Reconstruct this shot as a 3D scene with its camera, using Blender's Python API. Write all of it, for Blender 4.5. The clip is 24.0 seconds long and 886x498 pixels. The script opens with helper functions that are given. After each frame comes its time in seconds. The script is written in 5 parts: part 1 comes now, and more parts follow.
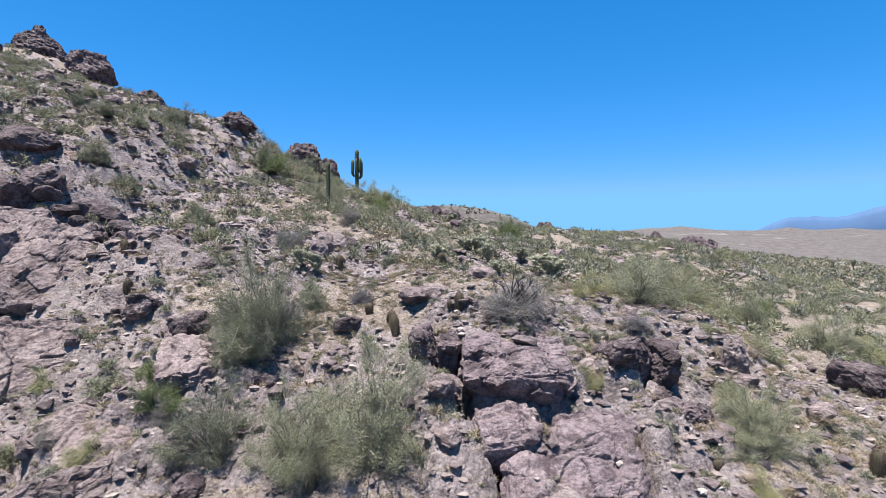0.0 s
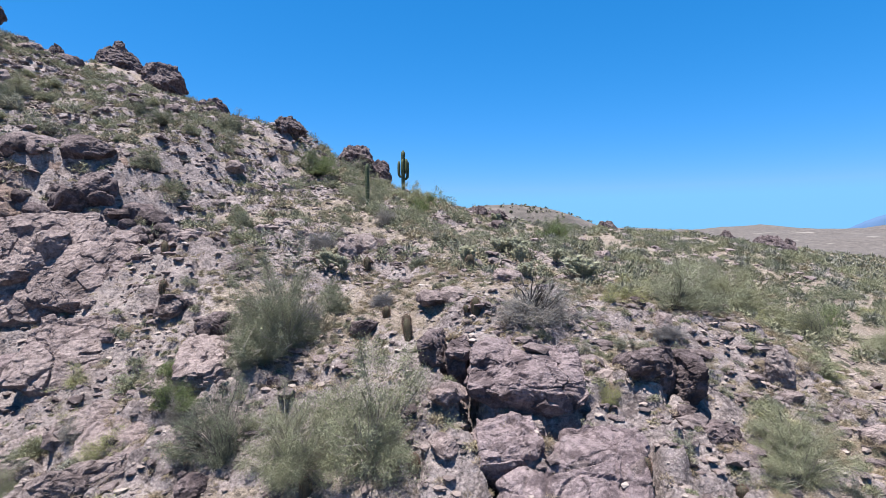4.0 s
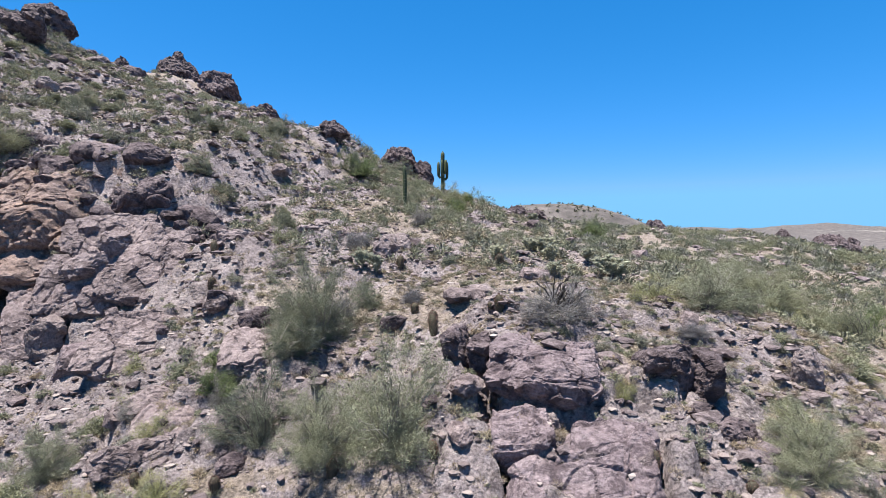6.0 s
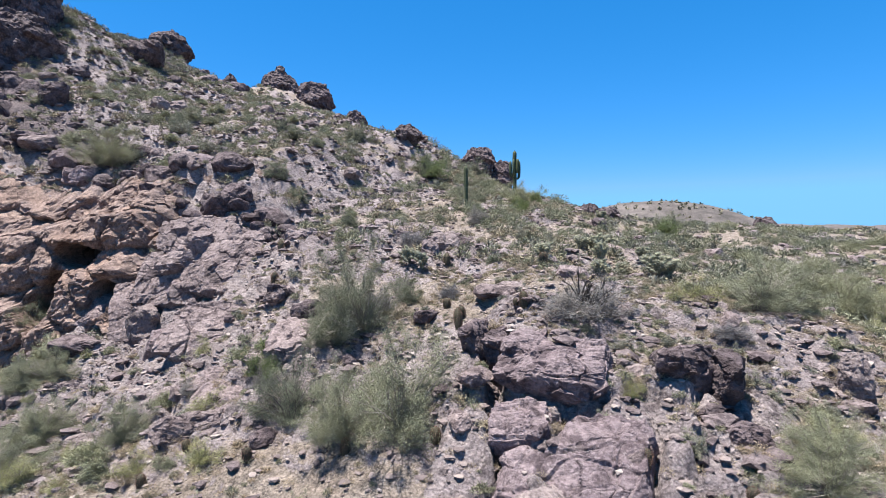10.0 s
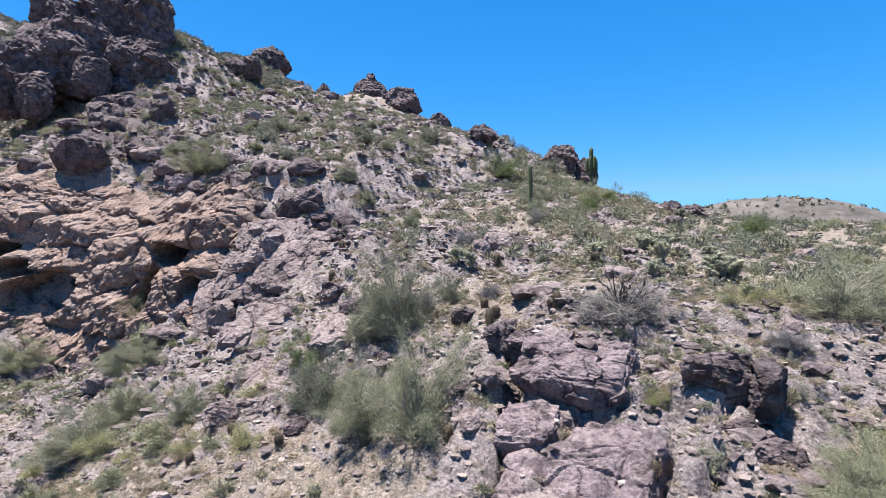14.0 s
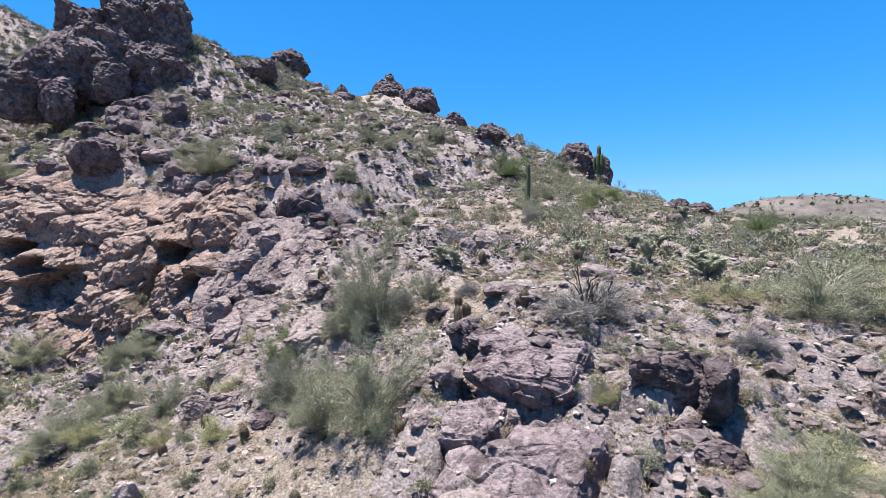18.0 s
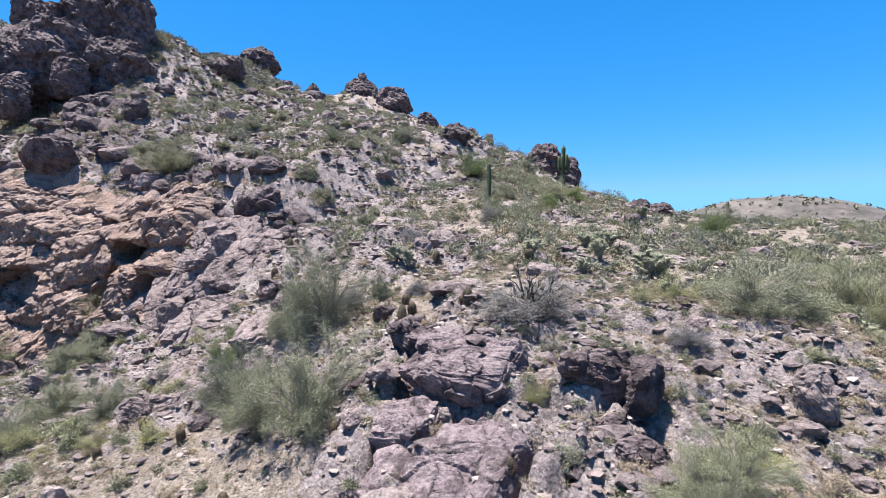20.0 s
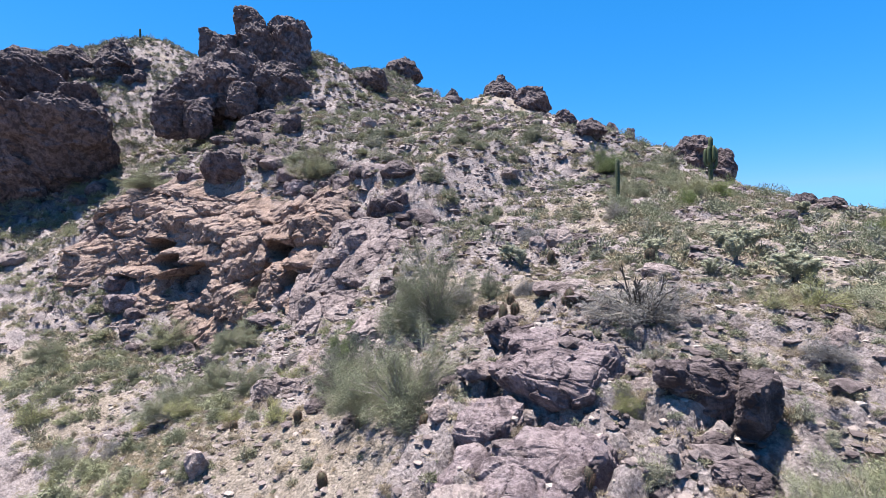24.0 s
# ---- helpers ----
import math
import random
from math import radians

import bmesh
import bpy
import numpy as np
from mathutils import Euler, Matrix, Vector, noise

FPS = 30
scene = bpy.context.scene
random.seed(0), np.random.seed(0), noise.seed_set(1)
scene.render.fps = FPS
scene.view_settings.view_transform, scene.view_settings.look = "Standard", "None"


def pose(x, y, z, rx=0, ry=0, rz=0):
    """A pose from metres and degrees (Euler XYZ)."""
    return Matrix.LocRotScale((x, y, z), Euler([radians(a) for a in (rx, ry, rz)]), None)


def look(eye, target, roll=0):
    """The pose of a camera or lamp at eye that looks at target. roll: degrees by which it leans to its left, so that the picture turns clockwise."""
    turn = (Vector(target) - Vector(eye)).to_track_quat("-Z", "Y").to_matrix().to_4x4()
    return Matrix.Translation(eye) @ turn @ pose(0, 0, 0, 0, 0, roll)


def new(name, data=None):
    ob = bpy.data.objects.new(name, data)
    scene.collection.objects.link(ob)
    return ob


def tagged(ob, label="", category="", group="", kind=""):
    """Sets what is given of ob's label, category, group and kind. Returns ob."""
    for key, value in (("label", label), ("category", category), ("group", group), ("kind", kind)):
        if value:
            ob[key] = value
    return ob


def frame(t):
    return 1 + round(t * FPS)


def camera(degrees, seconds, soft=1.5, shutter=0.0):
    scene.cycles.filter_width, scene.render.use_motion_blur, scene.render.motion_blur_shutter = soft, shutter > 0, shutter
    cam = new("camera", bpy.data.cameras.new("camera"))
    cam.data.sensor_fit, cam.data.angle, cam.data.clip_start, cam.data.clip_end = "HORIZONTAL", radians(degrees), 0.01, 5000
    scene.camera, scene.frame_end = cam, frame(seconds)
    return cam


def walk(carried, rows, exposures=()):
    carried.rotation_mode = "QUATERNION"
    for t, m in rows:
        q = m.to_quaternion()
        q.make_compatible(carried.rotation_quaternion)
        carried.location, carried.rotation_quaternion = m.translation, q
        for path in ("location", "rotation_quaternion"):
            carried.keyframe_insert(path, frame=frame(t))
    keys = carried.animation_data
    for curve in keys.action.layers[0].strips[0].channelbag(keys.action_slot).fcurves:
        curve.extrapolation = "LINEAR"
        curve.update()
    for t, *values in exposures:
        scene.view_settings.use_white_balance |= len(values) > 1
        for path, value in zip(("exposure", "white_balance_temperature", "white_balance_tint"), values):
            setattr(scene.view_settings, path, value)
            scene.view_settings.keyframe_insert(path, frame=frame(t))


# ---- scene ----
cam = camera(78.6, 24.0, soft=0.8)
METRES, EYE, TILT, LEAN, TURN = 20.0, 15.0, -1.0, 0.0, 0.0
ROWS = [
    (0.0, 0.0, 0.0, 0.0, 0.0, 0.0, -0.0),
    (0.5, 0.0067, 0.0073, 0.0024, 0.01, -0.01, 0.03),
    (1.0, 0.016, 0.0153, 0.0048, 0.91, -0.02, 0.0),
    (1.5, 0.0294, 0.0243, 0.006, 3.1, -0.03, -0.02),
    (3.5, 0.1058, 0.0464, 0.0101, 6.23, -0.05, -0.03),
    (4.0, 0.1248, 0.0421, 0.0096, 6.73, -0.07, -0.03),
    (4.5, 0.1419, 0.0329, 0.0094, 6.94, -0.08, -0.03),
    (5.0, 0.1552, 0.019, 0.0099, 8.28, -0.12, -0.05),
    (5.5, 0.1711, 0.0051, 0.0095, 10.63, -0.13, -0.04),
    (6.0, 0.192, -0.0081, 0.0086, 11.71, -0.13, -0.05),
    (6.5, 0.2155, -0.0188, 0.0078, 11.54, -0.14, -0.05),
    (7.0, 0.2419, -0.0245, 0.0069, 13.58, -0.14, -0.04),
    (7.5, 0.2715, -0.0266, 0.0055, 15.12, -0.15, -0.06),
    (8.0, 0.2999, -0.0265, 0.0044, 16.81, -0.17, -0.05),
    (8.5, 0.3282, -0.0233, 0.0029, 19.12, -0.16, -0.06),
    (9.0, 0.3542, -0.0189, 0.0019, 20.4, -0.14, -0.08),
    (9.5, 0.3774, -0.0133, 0.0014, 21.23, -0.14, -0.07),
    (10.0, 0.399, -0.0063, 0.0016, 22.17, -0.15, -0.04),
    (10.5, 0.4181, 0.0006, 0.001, 24.23, -0.14, -0.03),
    (12.5, 0.5063, 0.0402, -0.0014, 27.15, -0.14, -0.03),
    (13.0, 0.5266, 0.0513, -0.002, 28.9, -0.13, -0.04),
    (13.5, 0.544, 0.0614, -0.0018, 30.99, -0.12, -0.06),
    (14.0, 0.5624, 0.0715, -0.002, 32.5, -0.1, -0.06),
    (14.5, 0.5798, 0.0797, -0.0021, 32.63, -0.12, -0.04),
    (15.0, 0.5987, 0.0893, -0.0034, 33.17, -0.11, -0.06),
    (15.5, 0.6173, 0.1012, -0.0047, 34.03, -0.1, -0.06),
    (16.0, 0.6344, 0.1143, -0.0052, 34.56, -0.11, -0.08),
    (16.5, 0.65, 0.127, -0.0053, 34.9, -0.11, -0.08),
    (17.0, 0.6658, 0.1384, -0.0054, 35.21, -0.14, -0.08),
    (17.5, 0.6828, 0.1487, -0.0059, 35.4, -0.13, -0.06),
    (18.0, 0.7021, 0.1595, -0.0067, 35.55, -0.14, -0.07),
    (18.5, 0.7211, 0.1711, -0.0071, 36.06, -0.13, -0.09),
    (19.0, 0.7443, 0.1863, -0.0085, 35.15, -0.12, -0.1),
    (19.5, 0.7635, 0.2004, -0.0096, 33.18, -0.12, -0.07),
    (21.5, 0.8198, 0.2626, -0.013, 38.81, -0.08, -0.14),
    (22.0, 0.8291, 0.2731, -0.0142, 43.33, -0.09, -0.17),
    (22.5, 0.837, 0.282, -0.0154, 47.65, -0.04, -0.22),
    (23.0, 0.8455, 0.2867, -0.0153, 47.81, -0.04, -0.25),
    (23.5, 0.8553, 0.2935, -0.0161, 48.19, -0.04, -0.27),
    (24.0, 0.8659, 0.2999, -0.0173, 48.72, -0.02, -0.3),
]
walk(cam, [(t, pose(0, 0, EYE, TILT, LEAN, TURN) @ pose(METRES * x, METRES * y, METRES * z, 90 + pitch, roll, yaw)) for t, x, y, z, yaw, pitch, roll in ROWS],
     ((0.0, 1.41), (4.0, 1.41), (8.0, 1.44), (12.0, 1.53), (16.0, 1.6), (24.0, 1.66)))

# ---------------------------------------------------------------- light
SUN_FROM = Vector((-0.16, -0.13, 0.977)).normalized()
sun = new("sun", bpy.data.lights.new("sun", "SUN"))
sun.data.energy, sun.data.angle, sun.data.color = 5.0, radians(0.53), (1.0, 0.965, 0.9)
sun.matrix_world = look(SUN_FROM * 200, (0, 0, 0))

world = bpy.data.worlds.new("sky")
scene.world = world
world.use_nodes = True
wn, wl = world.node_tree.nodes, world.node_tree.links
sky = wn.new("ShaderNodeTexSky")
sky.sky_type, sky.sun_disc = "NISHITA", False
sky.sun_elevation = math.asin(SUN_FROM.z)
sky.sun_rotation = math.atan2(SUN_FROM.x, SUN_FROM.y)
sky.altitude, sky.air_density, sky.dust_density, sky.ozone_density = 500, 1.0, 0.0, 1.2
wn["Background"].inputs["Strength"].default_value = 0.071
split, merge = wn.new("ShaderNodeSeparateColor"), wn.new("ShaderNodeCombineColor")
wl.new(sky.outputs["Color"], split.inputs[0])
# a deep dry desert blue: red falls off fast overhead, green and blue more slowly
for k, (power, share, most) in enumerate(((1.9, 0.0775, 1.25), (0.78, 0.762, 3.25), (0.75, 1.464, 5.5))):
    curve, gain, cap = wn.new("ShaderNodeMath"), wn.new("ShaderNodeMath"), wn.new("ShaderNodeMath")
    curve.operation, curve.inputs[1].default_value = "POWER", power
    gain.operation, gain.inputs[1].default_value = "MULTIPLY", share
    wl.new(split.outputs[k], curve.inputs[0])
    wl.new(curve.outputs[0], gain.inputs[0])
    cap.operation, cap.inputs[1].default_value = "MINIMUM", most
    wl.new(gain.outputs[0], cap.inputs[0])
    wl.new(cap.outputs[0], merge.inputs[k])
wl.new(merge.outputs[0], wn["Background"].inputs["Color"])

# ---------------------------------------------------------------- materials
class Net:
    """A small helper round one node material."""

    def __init__(self, name, rough=0.9):
        self.mat = bpy.data.materials.new(name)
        self.mat.use_nodes = True
        self.nodes, self.links = self.mat.node_tree.nodes, self.mat.node_tree.links
        self.shader = self.nodes["Principled BSDF"]
        self.shader.inputs["Roughness"].default_value = rough
        self.shader.inputs["Specular IOR Level"].default_value = 0.25
        self.place = self.nodes.new("ShaderNodeNewGeometry").outputs["Position"]
        self.height = None

    def local(self):
        self.place = self.nodes.new("ShaderNodeTexCoord").outputs["Object"]
        return self

    def noise(self, size, detail=4, rough=0.6, stretch=(1, 1, 1), distort=0.0):
        move = self.nodes.new("ShaderNodeMapping")
        move.inputs["Scale"].default_value = stretch
        self.links.new(self.place, move.inputs["Vector"])
        n = self.nodes.new("ShaderNodeTexNoise")
        n.inputs["Scale"].default_value, n.inputs["Detail"].default_value = 1.0 / size, detail
        n.inputs["Roughness"].default_value, n.inputs["Distortion"].default_value = rough, distort
        self.links.new(move.outputs["Vector"], n.inputs["Vector"])
        return n.outputs["Fac"]

    def cells(self, size, feature="F1", out="Distance"):
        n = self.nodes.new("ShaderNodeTexVoronoi")
        n.feature = feature
        n.inputs["Scale"].default_value = 1.0 / size
        self.links.new(self.place, n.inputs["Vector"])
        return n.outputs[out]

    def ramp(self, value, *stops):
        r = self.nodes.new("ShaderNodeValToRGB")
        while len(r.color_ramp.elements) < len(stops):
            r.color_ramp.elements.new(0.5)
        for e, (at, c) in zip(r.color_ramp.elements, stops):
            e.position = at
            e.color = (*c, 1) if isinstance(c, tuple) else (c, c, c, 1)
        self.links.new(value, r.inputs["Fac"])
        return r.outputs["Color"]

    def mix(self, fac, a, b, how="MIX"):
        m = self.nodes.new("ShaderNodeMix")
        m.data_type, m.blend_type = "RGBA", how
        for value, socket in ((fac, m.inputs[0]), (a, m.inputs[6]), (b, m.inputs[7])):
            if isinstance(value, tuple):
                socket.default_value = (*value, 1)
            elif isinstance(value, (int, float)):
                socket.default_value = value
            else:
                self.links.new(value, socket)
        return m.outputs[2]

    def maths(self, how, a, b):
        m = self.nodes.new("ShaderNodeMath")
        m.operation = how
        for value, socket in ((a, m.inputs[0]), (b, m.inputs[1])):
            if isinstance(value, (int, float)):
                socket.default_value = value
            else:
                self.links.new(value, socket)
        return m.outputs[0]

    def slope(self):
        sep = self.nodes.new("ShaderNodeSeparateXYZ")
        self.links.new(self.nodes.new("ShaderNodeNewGeometry").outputs["Normal"], sep.inputs[0])
        return sep.outputs["Z"]

    def island(self):
        return self.nodes.new("ShaderNodeNewGeometry").outputs["Random Per Island"]

    def each(self):
        return self.nodes.new("ShaderNodeObjectInfo").outputs["Random"]

    def bump(self, value, depth, strength=1.0):
        b = self.nodes.new("ShaderNodeBump")
        b.inputs["Distance"].default_value, b.inputs["Strength"].default_value = depth, strength
        self.links.new(value, b.inputs["Height"])
        if self.height:
            self.links.new(self.height, b.inputs["Normal"])
        self.height = b.outputs["Normal"]

    def done(self, colour):
        if isinstance(colour, tuple):
            self.shader.inputs["Base Color"].default_value = (*colour, 1)
        else:
            self.links.new(colour, self.shader.inputs["Base Color"])
        if self.height:
            self.links.new(self.height, self.shader.inputs["Normal"])
        return self.mat


def rock_colour(n, tone=1.0, varnish=0.0, pale=0.0):
    """Purple-grey volcanic rock: blotches, grain, pale flecks and dark varnish."""
    t = lambda *c: tuple(tone * q for q in c)
    broad = n.noise(2.6, 6, 0.68)
    fine = n.noise(0.2, 6, 0.75)
    body = n.ramp(broad, (0.3, t(0.176, 0.143, 0.146)), (0.47, t(0.258, 0.212, 0.213)), (0.64, t(0.32, 0.268, 0.265)))
    grain = n.ramp(fine, (0.34, 0.4), (0.66, 1.4))
    body = n.mix(0.9, body, grain, "MULTIPLY")
    fleck = n.ramp(n.noise(0.13, 4, 0.65), (0.58 - pale, 0.0), (0.66 - pale, 0.65))
    body = n.mix(fleck, body, t(0.385, 0.335, 0.318))
    dark = n.ramp(n.noise(0.9, 5, 0.65), (0.53 - varnish, 0.0), (0.63 - varnish, 0.8))
    return n.mix(dark, body, t(0.085, 0.066, 0.068))


def make_ground():
    n = Net("desert_ground", 0.95)
    soil = n.ramp(n.noise(4.5, 7, 0.68), (0.3, (0.184, 0.144, 0.119)), (0.46, (0.243, 0.196, 0.164)), (0.62, (0.287, 0.236, 0.2)), (0.75, (0.315, 0.264, 0.227)))
    ochre = n.ramp(n.noise(9, 5, 0.65, (1, 1, 0.4)), (0.55, 0.0), (0.7, 0.5))
    soil = n.mix(ochre, soil, (0.27, 0.205, 0.152))
    gravel = n.ramp(n.cells(0.11, "F1", "Color"), (0.15, 0.6), (0.85, 1.3))
    soil = n.mix(0.75, soil, gravel, "MULTIPLY")
    stones = n.ramp(n.noise(0.3, 6, 0.8), (0.36, 0.5), (0.62, 1.25))
    soil = n.mix(0.9, soil, stones, "MULTIPLY")
    # dark specks in the soil colour, standing in for small shadows
    shade_specks = n.ramp(n.noise(0.42, 7, 0.85), (0.38, 0.3), (0.47, 1.0))
    soil = n.mix(0.9, soil, shade_specks, "MULTIPLY")
    rock = rock_colour(n, 0.92, 0.0, 0.01)
    pale = n.ramp(n.noise(4.0, 6, 0.7, (1, 1, 2)), (0.6, 0.0), (0.72, 0.6))
    rock = n.mix(pale, rock, n.mix(0.8, (0.33, 0.272, 0.24), n.ramp(n.noise(0.16, 5, 0.75), (0.35, 0.4), (0.6, 1.25)), "MULTIPLY"))
    shed = n.nodes.new("ShaderNodeAttribute")
    shed.attribute_name = "bare"
    face = n.ramp(n.noise(1.5, 7, 0.75, (1, 1.6, 0.6), 0.6), (0.36, (0.105, 0.083, 0.083)), (0.47, (0.23, 0.187, 0.178)), (0.6, (0.36, 0.305, 0.29)))
    face = n.mix(0.8, face, n.ramp(n.noise(0.14, 5, 0.75), (0.36, 0.5), (0.6, 1.2)), "MULTIPLY")
    rock = n.mix(n.maths("MULTIPLY", shed.outputs["Fac"], 0.85), rock, face)
    varnish = n.nodes.new("ShaderNodeAttribute")
    varnish.attribute_name = "varnish"
    stain = n.ramp(n.maths("ADD", varnish.outputs["Fac"], n.noise(1.8, 6, 0.7)), (0.8, 0.0), (1.1, 0.85))
    rock = n.mix(stain, rock, n.mix(0.9, (0.1, 0.078, 0.08), n.ramp(n.noise(0.3, 5, 0.75), (0.33, 0.4), (0.66, 1.7)), "MULTIPLY"))
    att = n.nodes.new("ShaderNodeAttribute")
    att.attribute_name = "rock"
    edge = n.maths("ADD", att.outputs["Fac"], n.maths("MULTIPLY", n.maths("SUBTRACT", n.noise(0.8, 5, 0.75), 0.5), 1.4))
    steep = n.ramp(n.slope(), (0.5, 0.35), (0.85, 0.0))
    mask = n.ramp(n.maths("ADD", edge, steep), (0.42, 0.0), (0.6, 1.0))
    near = n.mix(mask, soil, rock)
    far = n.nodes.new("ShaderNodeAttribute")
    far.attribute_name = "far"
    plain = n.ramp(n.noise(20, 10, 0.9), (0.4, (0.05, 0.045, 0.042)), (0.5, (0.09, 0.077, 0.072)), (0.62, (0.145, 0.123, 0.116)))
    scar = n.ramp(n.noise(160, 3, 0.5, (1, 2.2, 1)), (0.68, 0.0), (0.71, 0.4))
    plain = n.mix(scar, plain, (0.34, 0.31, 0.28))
    n.bump(n.noise(0.5, 8, 0.8), 0.28, 1.0)
    n.bump(n.cells(0.16), 0.09, 0.8)
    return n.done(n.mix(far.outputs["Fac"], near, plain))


def make_rock(name, tone, varnish, tint, pale=0.0, wash=(1.0, 1.0, 1.0)):
    n = Net(name, 0.88)
    c = rock_colour(n, tone, varnish, pale)
    c = n.mix(0.55, c, tint, "SOFT_LIGHT")
    c = n.mix(n.ramp(n.noise(3.0, 4, 0.6), (0.35, 0.4), (0.6, 1.0)), c, n.mix(1.0, c, wash, "MULTIPLY"))
    c = n.mix(0.6, c, n.ramp(n.each(), (0.0, 0.75), (1.0, 1.2)), "MULTIPLY")
    n.bump(n.noise(0.75, 8, 0.75, (1, 1, 1.8)), 0.3, 1.0)
    n.bump(n.cells(0.34, "DISTANCE_TO_EDGE"), 0.06, 0.5)
    return n.done(c)


def make_stones():
    n = Net("loose_stones", 0.92)
    c = n.ramp(n.island(), (0.0, (0.07, 0.054, 0.055)), (0.4, (0.15, 0.118, 0.115)), (0.85, (0.235, 0.19, 0.175)), (1.0, (0.31, 0.265, 0.245)))
    c = n.mix(0.6, c, n.ramp(n.noise(0.12, 4, 0.7), (0.3, 0.6), (0.7, 1.3)), "MULTIPLY")
    n.bump(n.noise(0.15, 4, 0.7), 0.04)
    return n.done(c)


def make_leaf(name, low, high, spread=0.6, thin=0.35):
    n = Net(name, 0.7)
    c = n.mix(n.island(), low, high)
    c = n.mix(spread, c, n.ramp(n.each(), (0.0, (0.72, 0.72, 0.76)), (0.5, (1.0, 0.98, 0.92)), (1.0, (1.25, 1.16, 0.95))), "MULTIPLY")
    n.done(c)
    if thin:
        glow = n.nodes.new("ShaderNodeBsdfTranslucent")
        n.links.new(c, glow.inputs["Color"])
        both = n.nodes.new("ShaderNodeMixShader")
        both.inputs[0].default_value = thin
        n.links.new(n.shader.outputs[0], both.inputs[1])
        n.links.new(glow.outputs[0], both.inputs[2])
        n.links.new(both.outputs[0], n.nodes["Material Output"].inputs["Surface"])
    return n.mat


def make_wood(name, low, high):
    n = Net(name, 0.9)
    return n.done(n.ramp(n.noise(0.06, 3, 0.6, (1, 1, 0.2)), (0.3, low), (0.7, high)))


def make_tuft(name, low, high):
    n = Net(name, 0.9)
    c = n.mix(n.island(), low, high)
    c = n.mix(0.8, c, n.ramp(n.noise(7, 3, 0.6), (0.35, (0.75, 0.77, 0.8)), (0.65, (1.2, 1.12, 0.98))), "MULTIPLY")
    return n.done(c)


def make_brush(name, tone=1.0, green=0.0):
    """Small desert brush: tan, brown and olive domes that change from one to the next."""
    n = Net(name, 0.92)
    t = lambda *c: tuple(tone * q for q in c)
    kind = n.ramp(n.noise(2.3, 2, 0.5), (0.34 + green, t(0.2, 0.155, 0.105)), (0.42 + green, t(0.255, 0.215, 0.15)), (0.5 + green, t(0.185, 0.17, 0.118)), (0.6 + green, t(0.15, 0.152, 0.098)), (0.7 + green, t(0.18, 0.174, 0.146)))
    c = n.mix(1.0, kind, n.ramp(n.island(), (0.0, 0.65), (1.0, 1.45)), "MULTIPLY")
    return n.done(c)


GROUND = make_ground()
ROCK = make_rock("purple_grey_rock", 0.8, 0.01, (0.53, 0.46, 0.44))
ROCK_DARK = make_rock("dark_varnished_rock", 0.53, 0.06, (0.49, 0.41, 0.44), -0.05)
ROCK_PALE = make_rock("pale_rock", 0.88, -0.1, (0.6, 0.54, 0.5), 0.03)
ROCK_TAN = make_rock("tan_rock", 0.96, 0.0, (0.53, 0.48, 0.44), 0.01, (1.05, 0.91, 0.78))
STONES = make_stones()
ROCK_SLAB = make_rock("dusky_slab_rock", 0.74, 0.02, (0.5, 0.42, 0.47), 0.03)
RUBBLE = make_rock("broken_rock", 0.74, 0.02, (0.5, 0.44, 0.45), 0.0)
LEAF_PALO = make_leaf("palo_verde_leaf", (0.15, 0.157, 0.102), (0.232, 0.236, 0.158), 0.5, 0.15)
LEAF_CREO = make_leaf("creosote_leaf", (0.115, 0.124, 0.084), (0.195, 0.202, 0.142), 0.5, 0.15)
LEAF_GREEN = make_leaf("fresh_green_leaf", (0.095, 0.125, 0.05), (0.19, 0.225, 0.1))
LEAF_YELLOW = make_leaf("yellow_green_leaf", (0.19, 0.19, 0.09), (0.3, 0.295, 0.155), 0.5, 0.2)
LEAF_GREY = make_leaf("grey_green_leaf", (0.135, 0.135, 0.1), (0.29, 0.285, 0.225), 0.6, 0.2)
LEAF_DRY = make_leaf("dry_twig_leaf", (0.17, 0.132, 0.095), (0.34, 0.28, 0.215), 0.6, 0.2)
TWIG_ASH = make_leaf("ashen_twig", (0.105, 0.1, 0.107), (0.26, 0.25, 0.255))
WOOD = make_wood("grey_bark", (0.13, 0.112, 0.095), (0.29, 0.255, 0.22))
WOOD_DARK = make_wood("charred_bark", (0.045, 0.038, 0.036), (0.13, 0.115, 0.105))
TUFT_TAN = make_tuft("straw_tuft", (0.16, 0.125, 0.088), (0.36, 0.3, 0.225))
TUFT_GREY = make_tuft("grey_tuft", (0.1, 0.1, 0.07), (0.29, 0.28, 0.215))
BRUSH = make_brush("desert_brush")
BRUSH_GREEN = make_brush("olive_brush", 1.0, -0.12)
TUFT_FAR = make_tuft("far_olive_scrub", (0.085, 0.088, 0.06), (0.2, 0.19, 0.135))
LEAF_CHOLLA = make_leaf("cholla_joint", (0.18, 0.19, 0.125), (0.28, 0.285, 0.205), 0.4, 0)
CACTUS = make_leaf("saguaro_skin", (0.05, 0.066, 0.034), (0.078, 0.095, 0.052), 0.3, 0)
BARREL = make_leaf("barrel_skin", (0.05, 0.046, 0.032), (0.075, 0.065, 0.042), 0.3, 0)
SPINE_RED = make_leaf("red_brown_spine", (0.095, 0.055, 0.045), (0.2, 0.125, 0.1), 0.3, 0.1)
SPINE_PALE = make_leaf("straw_spine", (0.2, 0.2, 0.155), (0.36, 0.35, 0.28), 0.3)

